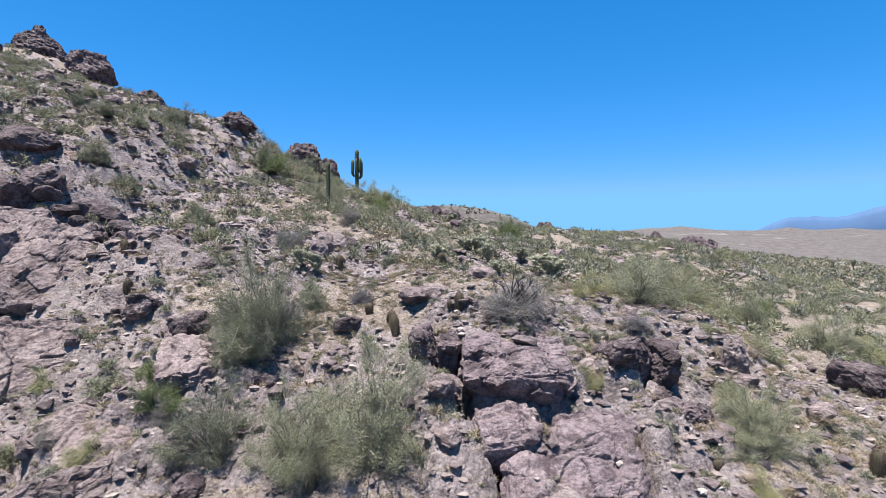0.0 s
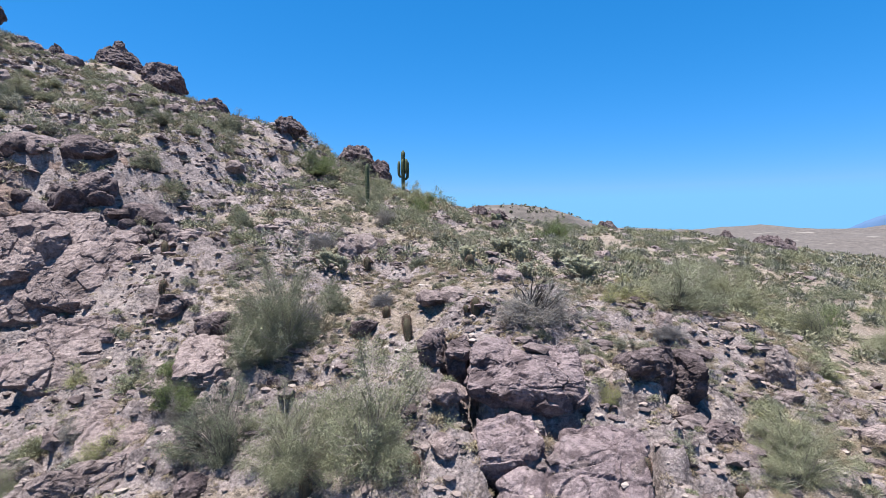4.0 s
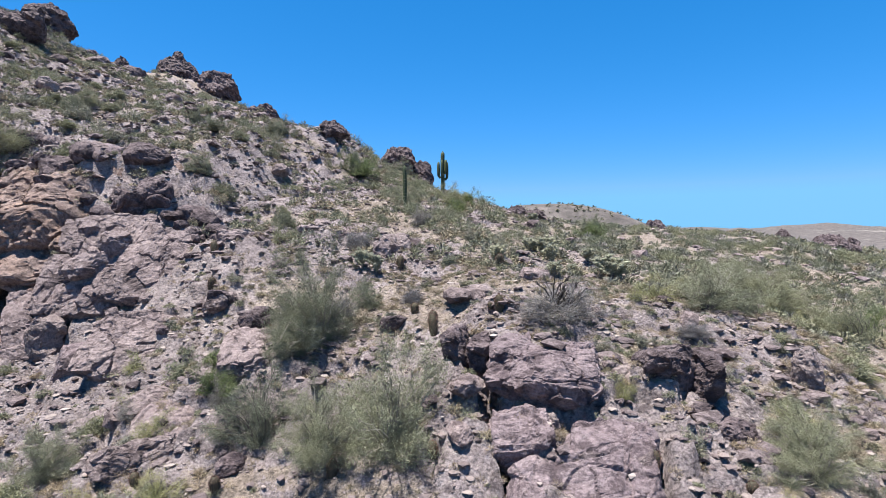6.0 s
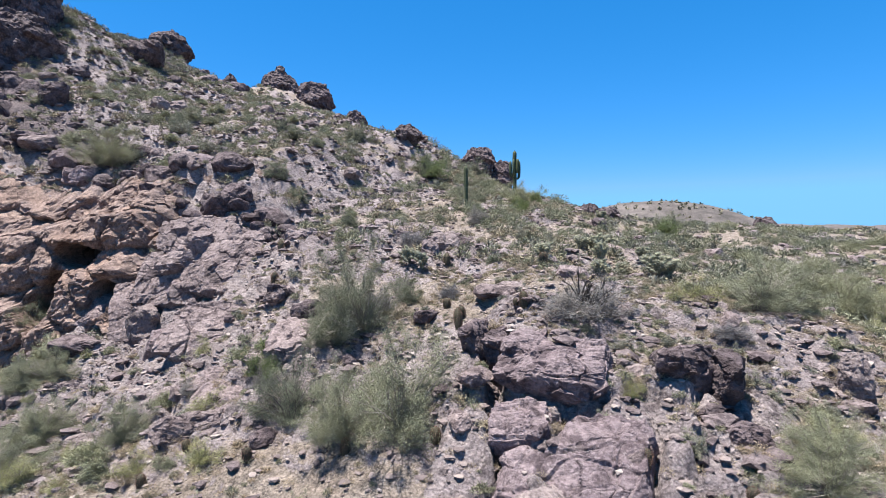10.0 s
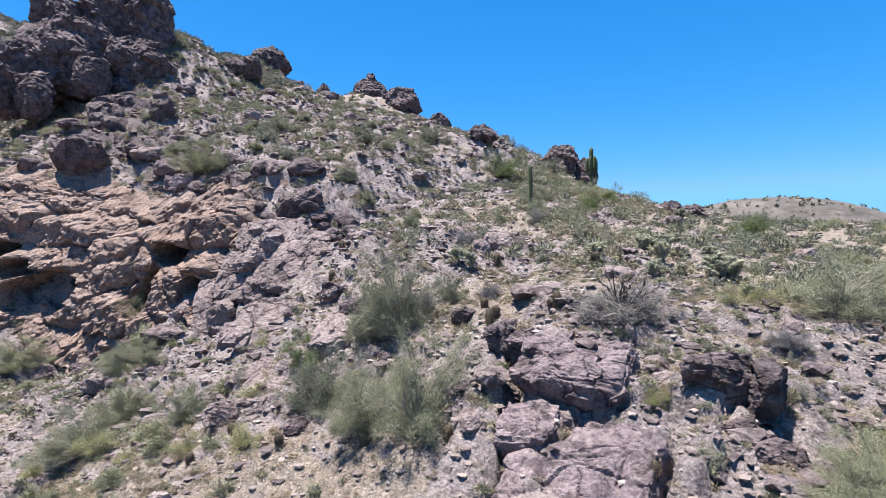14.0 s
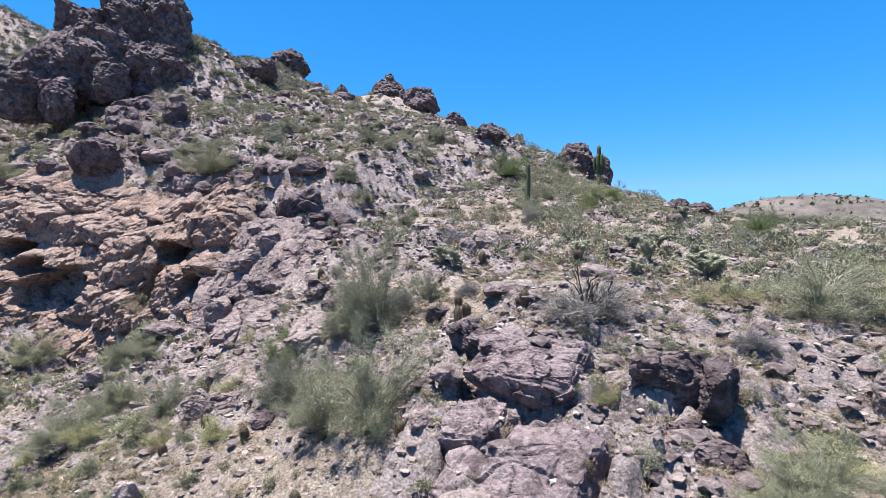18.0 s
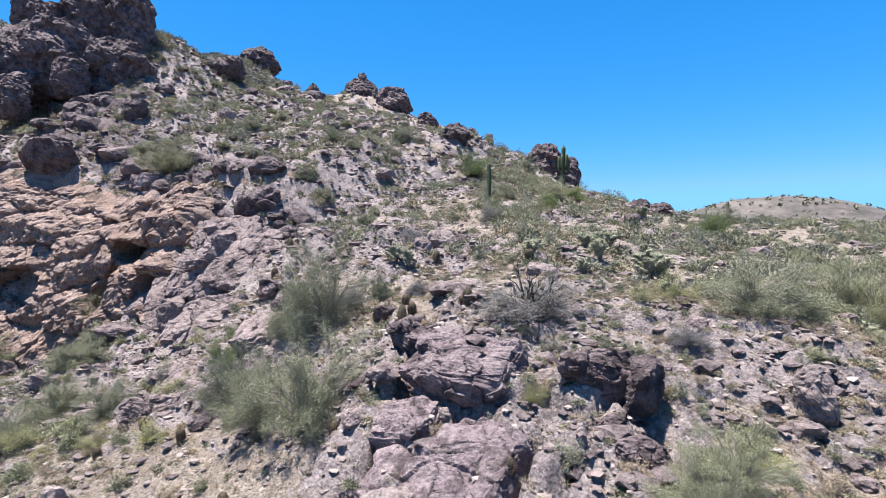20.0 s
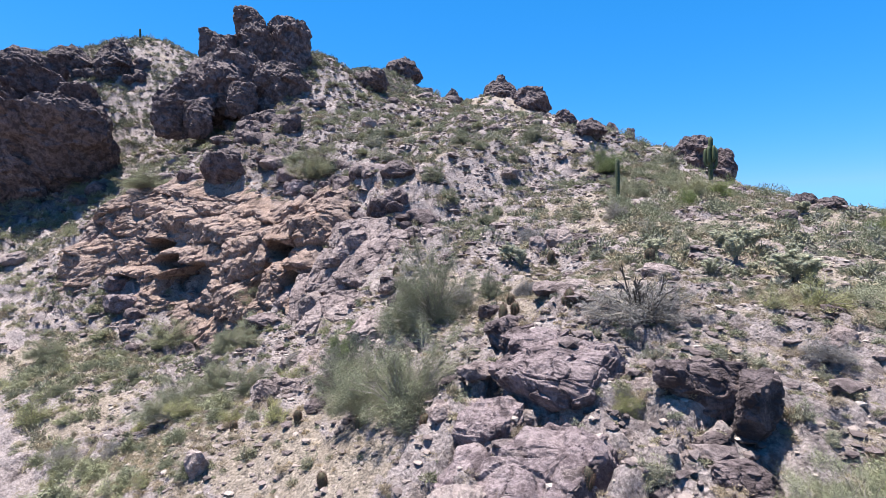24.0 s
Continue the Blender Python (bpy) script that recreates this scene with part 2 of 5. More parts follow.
# ---------------------------------------------------------------- the land as a function of the plan
def smooth(e0, e1, v):
    u = np.clip((v - e0) / (e1 - e0), 0, 1)
    return u * u * (3 - 2 * u)


def noise2(x, y, seed=0):
    """Gradient noise over the plan, about -1 to 1, one wave to the unit."""
    ix, iy = np.floor(x), np.floor(y)
    fx, fy = x - ix, y - iy
    ix, iy = ix.astype(np.int64), iy.astype(np.int64)

    def corner(dx, dy):
        h = ((ix + dx) * 374761393 + (iy + dy) * 668265263 + seed * 974634777) & 0xFFFFFFFF
        h = ((h ^ (h >> 13)) * 1274126177) & 0xFFFFFFFF
        a = (h ^ (h >> 16)) * (2 * np.pi / 4294967296.0)
        return np.cos(a) * (fx - dx) + np.sin(a) * (fy - dy)

    u, v = fx ** 3 * (fx * (fx * 6 - 15) + 10), fy ** 3 * (fy * (fy * 6 - 15) + 10)
    low = corner(0, 0) * (1 - u) + corner(1, 0) * u
    high = corner(0, 1) * (1 - u) + corner(1, 1) * u
    return 1.5 * (low * (1 - v) + high * v)


def blocks(x, y, size, seed):
    """Broken bedrock: for each place the level of its tilted block, and 0 to 1 from the joint to the block's middle."""
    x, y = x / size, y / size
    x, y = x + 0.35 * noise2(x * 0.8, y * 0.8, seed + 5), y + 0.35 * noise2(x * 0.8 + 9, y * 0.8, seed + 6)
    ix, iy = np.floor(x).astype(np.int64), np.floor(y).astype(np.int64)
    first, second, level = np.full(x.shape, 9.0), np.full(x.shape, 9.0), np.zeros(x.shape)
    for dx in (-1, 0, 1):
        for dy in (-1, 0, 1):
            h = ((ix + dx) * 374761393 + (iy + dy) * 668265263 + seed * 974634777) & 0xFFFFFFFF
            h = ((h ^ (h >> 13)) * 1274126177) & 0xFFFFFFFF
            h = h ^ (h >> 16)
            a, b = x - (ix + dx + (h & 1023) / 1023.0), y - (iy + dy + ((h >> 10) & 1023) / 1023.0)
            d = np.sqrt(a * a * 0.7 + b * b * 1.3)
            tip = ((h >> 20) & 63) / 31.5 - 1 + a * (((h >> 4) & 31) / 15.5 - 1) + b * (((h >> 9) & 31) / 15.5 - 1.3)
            nearer = d < first
            second = np.where(nearer, first, np.minimum(second, d))
            level = np.where(nearer, tip, level)
            first = np.where(nearer, d, first)
    return level, smooth(0.0, 0.2, second - first)


# broad hills, swells and hollows: x, y, spread, height
HILLS = [
    (-106, 107, 60, 37.1),
    (83, 170, 60, 12.0),
    (-190, 2, 60, 14.4),
    (-85, -40, 60, -6.9),
    (62, 44, 60, 4.8),
    (-127, 233, 60, 14.4),
    (146, 233, 60, 16.8),
    (146, 44, 60, -1.8),
    (104, -40, 60, -4.7),
    (-169, 44, 60, 27.2),
    (-1, 212, 60, 7.9),
    (-169, 212, 60, 17.9),
    (-39, 73, 36, 9.5),
    (-64, -2, 36, -7.6),
    (-102, 174, 36, 11.6),
    (-102, 36, 36, 5.6),
    (-1, 23, 36, 3.9),
    (24, -40, 36, -6.4),
    (37, 136, 36, 2.5),
    (-152, 10, 36, 8.0),
]
SWELLS = [
    (-43, 23, 20, -5.8),
    (-99, 16, 20, -3.0),
    (34, 86, 20, 5.4),
    (-50, 128, 20, 3.8),
    (-113, 142, 20, 7.6),
    (-1, 114, 20, -1.2),
    (83, 219, 20, 4.1),
    (76, 114, 20, -3.7),
    (90, 163, 20, -2.5),
    (-134, 9, 20, 3.9),
    (-99, 30, 20, -2.0),
    (-71, 149, 20, 6.0),
    (-113, 79, 20, 5.9),
    (48, 135, 20, 4.5),
    (-8, -12, 20, -3.2),
    (-134, 37, 20, 8.9),
]
HUMPS = [
    (-102, 40, 12, -4.0),
    (-56, 23, 12, -2.4),
    (-51, 48, 12, 4.8),
    (-89, 61, 12, 2.7),
    (-77, 31, 12, 2.3),
    (-156, 40, 12, -2.8),
    (-51, 6, 12, -0.7),
    (33, 40, 12, -0.5),
    (-43, 82, 12, 1.5),
    (-148, 15, 12, 6.4),
    (-60, 65, 12, -2.6),
    (-68, 40, 12, 3.0),
    (-9, 40, 12, 2.4),
    (142, 174, 12, 2.3),
    (-49, 29, 7, -7.6),
    (8, 26, 7, 2.8),
    (-85, 59, 7, 7.2),
    (-46, 14, 7, 3.6),
    (-136, 41, 7, 4.9),
    (-106, 95, 7, 4.7),
    (-34, 119, 7, 2.7),
    (-94, 125, 7, 3.7),
    (-103, 140, 7, 4.1),
    (-31, 35, 7, -1.9),
]

# small rises and dips of the near slope
RISES = [
    (-13, 22, 5, 0.7),
    (1, 22, 5, 0.7),
    (-41, 28, 5, 1.2),
    (-34, 28, 5, 0.5),
    (1, 28, 5, 0.6),
    (-62, 34, 5, 0.5),
    (-55, 34, 5, 0.8),
    (-20, 34, 5, 1.0),
    (1, 34, 5, 0.9),
    (15, 34, 5, 0.6),
    (-34, 40, 5, 0.9),
    (-27, 40, 5, 0.4),
    (-20, 40, 5, 1.1),
    (15, 40, 5, 1.1),
    (-48, 64, 5, 0.4),
    (-41, 64, 5, 0.4),
]
DIPS = [
    (-41, 16, 5, -0.7),
    (-34, 16, 5, -0.6),
    (-6, 16, 5, -0.9),
    (1, 16, 5, -0.7),
    (-20, 22, 5, -0.7),
    (-27, 28, 5, -0.8),
    (-6, 28, 5, -0.6),
    (8, 28, 5, -1.6),
    (15, 28, 5, -0.5),
    (-27, 34, 5, -0.7),
    (-6, 34, 5, -0.8),
    (-13, 40, 5, -0.4),
    (-6, 40, 5, -0.7),
    (-34, 46, 5, -0.6),
    (-27, 46, 5, -1.6),
    (-20, 46, 5, -0.6),
    (-13, 46, 5, -0.6),
    (-55, 52, 5, -0.9),
    (-48, 52, 5, -1.4),
    (-48, 58, 5, -0.6),
    (-20, 58, 5, -0.5),
    (8, 58, 5, -0.4),
    (-34, 64, 5, -1.8),
    (-27, 64, 5, -1.4),
    (-20, 64, 5, -0.6),
]


def heap(x, y, mounds):
    z = 0.0
    for a, b, s, v in mounds:
        z = z + v * np.exp(-((x - a) ** 2 + (y - b) ** 2) / (2.0 * s * s))
    return z


def bluff_line(x):
    return np.interp(x, (-76, -65, -56, -50, -43, -36, -26), (14, 23, 27.5, 29.5, 31.5, 32.5, 32))


def bluff(x, y):
    """The broken wall above the gully, in two steps."""
    d = y - bluff_line(x) - 2.6 + 1.6 * noise2(x * 0.16, y * 0.1, 21) + 0.7 * noise2(x * 0.5, y * 0.3, 22)
    d = d / (1 + 2.2 * smooth(-40, -29, x))
    reach = smooth(-82, -70, x) * (1 - smooth(-31, -22, x))
    return reach * (4.2 * smooth(-1.2, 0.4, d) + 2.8 * smooth(1.4, 3.2, d)) * np.exp(-np.maximum(d, 0) / 14)


def far_land(x, y):
    """Hills and the plain beyond the near spur."""
    z = 74 * np.exp(-((x - 2) / 100) ** 2 / 2 - ((y - 430) / 60) ** 2 / 2)
    z = z + 52 * np.exp(-((x - 170) / 130) ** 2 / 2 - ((y - 760) / 90) ** 2 / 2)
    away = smooth(180, 700, np.hypot(x, y))
    z = z + away * (9 * noise2(x / 210, y / 210, 31) + 4 * noise2(x / 75, y / 75, 32) + 1.5 * noise2(x / 28, y / 28, 33))
    z = z - 16 * np.exp(-((x - 1010) / 170) ** 2 - ((y - 1150) / 90) ** 2)
    ridge = smooth(1500, 2900, y + 0.2 * x) * (1 - smooth(3400, 4300, y + 0.2 * x))
    z = z + ridge * (108 + 26 * noise2(x / 420, y / 500, 34) + 9 * noise2(x / 120, y / 160, 35))
    return z


def gash(x, y, line, wide):
    """1 along a joint that runs through the points of line, 0 away from it."""
    best = np.full(np.shape(x), 99.0)
    for (ax, ay), (bx, by) in zip(line, line[1:]):
        u = np.clip(((x - ax) * (bx - ax) + (y - ay) * (by - ay)) / ((bx - ax) ** 2 + (by - ay) ** 2), 0, 1)
        best = np.minimum(best, np.hypot(x - ax - u * (bx - ax), y - ay - u * (by - ay)))
    return np.exp(-(best / wide) ** 4)


FISSURE = ((-0.3, 26.2), (0.75, 24.3), (1.05, 22.9), (1.75, 21.6), (2.4, 19.9), (3.0, 18.0))
CRACK = ((7.7, 22.7), (7.7, 21.3), (7.4, 19.2))
UNDERCUT = ((2.0, 22.5), (5.6, 22.5))


def rockiness(x, y):
    """1 where bedrock breaks through, 0 on loose ground."""
    m = 0.5 + 0.75 * noise2(x / 9, y / 9, 41) + 0.35 * noise2(x / 3.1, y / 3.1, 42)
    west = smooth(-14, -34, x) * smooth(26, 32, y) * (1 - smooth(70, 110, y))
    wall = np.exp(-((y - bluff_line(x) - 3) / 7) ** 2) * smooth(-84, -70, x) * (1 - smooth(-22, -16, x))
    slab = np.exp(-((x - 4) / 9) ** 2 - ((y - 21) / 6) ** 2)
    bench = smooth(-6, 4, x) * smooth(32, 40, y)
    foot = 0.7 * np.exp(-((x + 5) / 8) ** 2 - ((y - 17.0) / 2.6) ** 2)
    return np.clip(0.16 - foot + m * 0.75 + 0.25 * west + 0.8 * wall + 0.6 * slab - 0.35 * bench + 0.45 * varnish(x, y) + 0.7 * np.exp(-((x + 22) / 11) ** 2 - ((y - 29) / 8) ** 2), 0, 1)


def varnish(x, y):
    """1 on the dark volcanic rock of the hilltop and below the pinnacles."""
    a = np.exp(-((x + 112) / 20) ** 2 - ((y - 15) / 13) ** 2)
    b = np.exp(-((x + 86) / 14) ** 2 - ((y - 47) / 10) ** 2)
    c = np.exp(-((x + 62) / 14) ** 2 - ((y - 39 - 0.2 * (x + 62)) / 4.5) ** 2)
    return np.clip(a + b + 0.8 * c, 0, 1)


def bare(x, y):
    """1 on the smooth pale rock faces that shed their stones."""
    a = 0.7 * np.exp(-((x + 22 + 0.5 * (y - 31)) / 7) ** 2 - ((y - 31) / 6) ** 2)
    b = 0.5 * np.exp(-((x + 60) / 17) ** 2 - ((y - bluff_line(x) - 7) / 4) ** 2)
    return np.clip(1.15 * np.maximum(a, b) + 0.25 * noise2(x / 3, y / 3, 44) * (a + b), 0, 1)


def land(x, y):
    r2 = (x + 40.0) ** 2 + (y - 40.0) ** 2
    z = -46 + 46 * np.exp(-r2 / (2 * 260.0 ** 2)) + bluff(x, y)
    z = z + heap(x, y, HILLS) + heap(x, y, SWELLS) + heap(x, y, HUMPS) + heap(x, y, RISES) + heap(x, y, DIPS) + far_land(x, y)
    near = 1 - smooth(160, 420, np.hypot(x + 30, y - 40))
    rock = rockiness(x, y)
    warp = noise2(x / 7, y / 7, 51)
    z = z + near * (0.45 * warp + (0.2 + 0.25 * rock) * noise2(x / 2.7, y / 2.7, 52))
    # ledges of tilted beds
    for thick, depth, seed in ((1.5, 0.75, 61), (0.55, 0.7, 62)):
        q = (z + 0.22 * x - 0.12 * y + 0.5 * noise2(x / 4, y / 4, seed)) / thick
        f = q - np.floor(q)
        z = z + near * rock * (1 - 0.5 * bare(x, y)) * depth * thick * (smooth(0.5, 0.95, f) - f) * 0.8
    for size, lift, joint, seed in ((2.3, 0.34, 0.42, 63), (0.85, 0.07, 0.11, 64)):
        level, inside = blocks(x, y, size, seed)
        z = z + near * smooth(0.35, 0.85, rock) * (1 - 0.4 * bare(x, y)) * (lift * level + joint * (inside - 0.75))
    z = z + near * (0.07 + 0.13 * rock) * noise2(x / 0.8, y / 0.8, 53)
    z = z + near * (0.05 + 0.08 * rock) * noise2(x / 0.4, y / 0.4, 54)
    z = z - 2.2 * gash(x, y, FISSURE, 0.45) - 1.0 * gash(x, y, CRACK, 0.3) - 0.7 * gash(x, y, UNDERCUT, 0.5) - 0.7 * np.exp(-((x - 5.0) / 2.2) ** 4 - ((y - 20.5) / 2.0) ** 4)
    # the hollow behind the gully wall
    behind = y - bluff_line(x)
    z = z - 5.0 * smooth(-70, -66, x) * (1 - smooth(-36, -32, x)) * smooth(0.6, 1.6, behind) * (1 - smooth(5.2, 6.4, behind))
    return z + near * 0.25 * rock

# ---------------------------------------------------------------- builders
def mesh_of(name, verts, faces, material, soft=False):
    """A mesh from an array of corners and an array of faces of one size, or a list of such arrays."""
    sets = faces if isinstance(faces, list) else [faces]
    me = bpy.data.meshes.new(name)
    me.vertices.add(len(verts))
    me.vertices.foreach_set("co", np.asarray(verts, np.float32).ravel())
    loops = np.concatenate([np.asarray(f, np.int32).ravel() for f in sets])
    sizes = np.concatenate([np.full(len(f), np.shape(f)[1], np.int32) for f in sets])
    me.loops.add(len(loops))
    me.loops.foreach_set("vertex_index", loops)
    me.polygons.add(len(sizes))
    me.polygons.foreach_set("loop_start", np.concatenate([[0], np.cumsum(sizes)[:-1]]).astype(np.int32))
    me.update(calc_edges=True)
    me.polygons.foreach_set("use_smooth", np.full(len(sizes), soft))
    me.materials.append(material)
    return me


def part(name, me, parent, label=""):
    ob = new(name, me)
    ob.parent = parent
    return tagged(ob, label)


def ico(level, cache={}):
    if level not in cache:
        bm = bmesh.new()
        bmesh.ops.create_icosphere(bm, subdivisions=level, radius=1)
        bm.verts.ensure_lookup_table()
        cache[level] = (np.array([v.co[:] for v in bm.verts]), np.array([[v.index for v in f.verts] for f in bm.faces]))
        bm.free()
    return cache[level]


def cube_grid(n, cache={}):
    """The skin of a cube from -1 to 1, n squares to an edge."""
    if n not in cache:
        t = np.linspace(-1, 1, n + 1)
        a, b = np.meshgrid(t, t, indexing="ij")
        a, b, one = a.ravel(), b.ravel(), np.ones((n + 1) ** 2)
        i = (np.arange(n)[:, None] * (n + 1) + np.arange(n)[None, :]).ravel()
        quad = np.stack([i, i + n + 1, i + n + 2, i + 1], 1)
        vs, fs = [], []
        for k, (v, flip) in enumerate(((np.stack([a, b, one], 1), 0), (np.stack([a, b, -one], 1), 1), (np.stack([one, a, b], 1), 0), (np.stack([-one, a, b], 1), 1), (np.stack([b, one, a], 1), 0), (np.stack([b, -one, a], 1), 1))):
            vs.append(v)
            fs.append((quad[:, ::-1] if flip else quad) + k * len(one))
        v, f = np.concatenate(vs), np.concatenate(fs)
        _, first, back = np.unique(np.round(v, 5), axis=0, return_index=True, return_inverse=True)
        cache[n] = (v[first], np.asarray(back).ravel()[f])
    return cache[n]


def noise3(v, size, seed):
    a, b, c = v[:, 0] / size, v[:, 1] / size, v[:, 2] / size
    return (noise2(a + 0.31 * c, b + 0.73 * c, seed) + noise2(b - 0.37 * a, c + 0.29 * a, seed + 1) + noise2(c + 0.41 * b, a - 0.57 * b, seed + 2)) / 1.7


def rock_shape(seed, level=3, cuts=9, rough=0.07, size=(1, 1, 1), boxy=0.6):
    """A small angular stone: a ball cut by planes, then roughened."""
    rng = np.random.RandomState(seed)
    v, f = ico(level)
    v = np.sign(v) * np.abs(v) ** boxy
    v /= np.linalg.norm(v, axis=1).max() * 0.8
    for k in range(cuts):
        n = rng.normal(size=3)
        n /= np.linalg.norm(n)
        d = rng.uniform(0.45, 0.85)
        v -= np.maximum(v @ n - d, 0)[:, None] * n
    v /= np.abs(v).max(0)
    v *= np.array(size)
    m = float(np.mean(size))
    out = v / (np.linalg.norm(v, axis=1)[:, None] + 1e-6)
    bumps = rough * m * noise3(v, 0.7 * m, seed) + 0.5 * rough * m * noise3(v, 0.28 * m, seed + 7)
    if level > 3:
        bumps += 0.35 * rough * m * noise3(v, 0.11 * m, seed + 13)
    return v + out * bumps[:, None], f


def hewn_shape(seed, n, size, cuts=6, facets=14, step=0.08, rough=0.02, worn=0.14):
    """A hewn block, size in half-lengths: planes cut its corners, joints part it into flat facets that stand proud of one another, and its skin is rough."""
    rng = np.random.RandomState(seed)
    v, f = cube_grid(n)
    v = v * (1 - worn) + worn * 1.25 * v / np.linalg.norm(v, axis=1)[:, None]
    for k in range(cuts):
        way = rng.choice((-1, 1), 3) * rng.uniform(0.15, 1.0, 3)
        way /= np.linalg.norm(way)
        v = v - np.maximum(v @ way - rng.uniform(0.78, 1.08), 0)[:, None] * way
    size = np.array(size, float)
    out = v / size
    out /= np.linalg.norm(out, axis=1)[:, None] + 1e-6
    v, m = v * size, float(np.mean(size))
    for count, s in ((facets, step), (facets * 4, step * 0.4)):
        pick = rng.randint(len(v), size=count)
        seeds, n_ = v[pick], out[pick] + rng.normal(scale=0.17, size=(count, 3))
        n_ /= np.linalg.norm(n_, axis=1)[:, None]
        warped = v + 0.12 * m * np.stack([noise3(v, 0.4 * m, seed + k) for k in (21, 31, 41)], 1)
        gap = np.stack([((warped - q) ** 2 * (1, 1, 2.2)).sum(1) for q in seeds], 1)
        c = gap.argmin(1)
        rows = np.arange(len(v))
        first = np.sqrt(gap[rows, c])
        gap[rows, c] = 1e9
        d = gap.argmin(1)
        parted = np.sqrt(gap[rows, d]) - first
        lift = rng.uniform(-s, s, count) * m
        share = 0.5 + 0.5 * smooth(0.0, 0.3 * m / math.sqrt(count), parted)
        joint = 1.2 * s * m * (1 - smooth(0.0, 0.3 * m / math.sqrt(count), parted))
        for which, part_ in ((c, share), (d, 1 - share)):
            push = np.clip(((seeds[which] - v) * n_[which]).sum(1), -1.3 * s * m, 1.3 * s * m) + lift[which]
            v = v + n_[which] * (part_ * (0.85 * push - joint))[:, None]
    skin = noise3(v, 0.5 * m, seed) + 0.8 * noise3(v, 0.21 * m, seed + 7) + 0.6 * noise3(v, 0.09 * m, seed + 13)
    return v + out * (rough * m * skin)[:, None], f


def turn(v, rx=0, ry=0, rz=0):
    return v @ np.array(Euler([radians(a) for a in (rx, ry, rz)]).to_matrix()).T


def join(shapes):
    vs, fs, n = [], [], 0
    for v, f in shapes:
        vs.append(v)
        fs.append(np.asarray(f) + n)
        n += len(v)
    return np.concatenate(vs), np.concatenate(fs)


def z_at(x, y):
    return float(land(np.array([float(x)]), np.array([float(y)]))[0])


def tube(points, radii, sides=5):
    """A tapering tube along points; corners and square faces."""
    pts = np.asarray(points, float)
    radii = np.asarray(radii, float)
    ways = np.gradient(pts, axis=0)
    ways /= np.linalg.norm(ways, axis=1)[:, None] + 1e-9
    side = np.cross(ways, [0.31, 0.57, 0.11])
    side /= np.linalg.norm(side, axis=1)[:, None] + 1e-9
    up = np.cross(ways, side)
    a = np.arange(sides) * 2 * np.pi / sides
    ring = side[:, None, :] * np.cos(a)[None, :, None] + up[:, None, :] * np.sin(a)[None, :, None]
    v = (pts[:, None, :] + ring * radii[:, None, None]).reshape(-1, 3)
    i = np.arange(len(pts) - 1)[:, None] * sides
    j = np.arange(sides)[None, :]
    k = (j + 1) % sides
    f = np.stack([i + j, i + k, i + sides + k, i + sides + j], -1).reshape(-1, 4)
    return v, f


def blades(rng, at, ways, length, width):
    """Thin three-cornered leaves at the given points."""
    n = len(at)
    w = ways + rng.normal(scale=0.7, size=(n, 3))
    w /= np.linalg.norm(w, axis=1)[:, None] + 1e-9
    s = np.cross(w, rng.normal(size=(n, 3)))
    s /= np.linalg.norm(s, axis=1)[:, None] + 1e-9
    ln = length * rng.uniform(0.6, 1.4, n)[:, None]
    wd = width * rng.uniform(0.6, 1.4, n)[:, None]
    v = np.stack([at - s * wd / 2, at + s * wd / 2, at + w * ln], 1).reshape(-1, 3)
    return v, np.arange(3 * n).reshape(-1, 3)


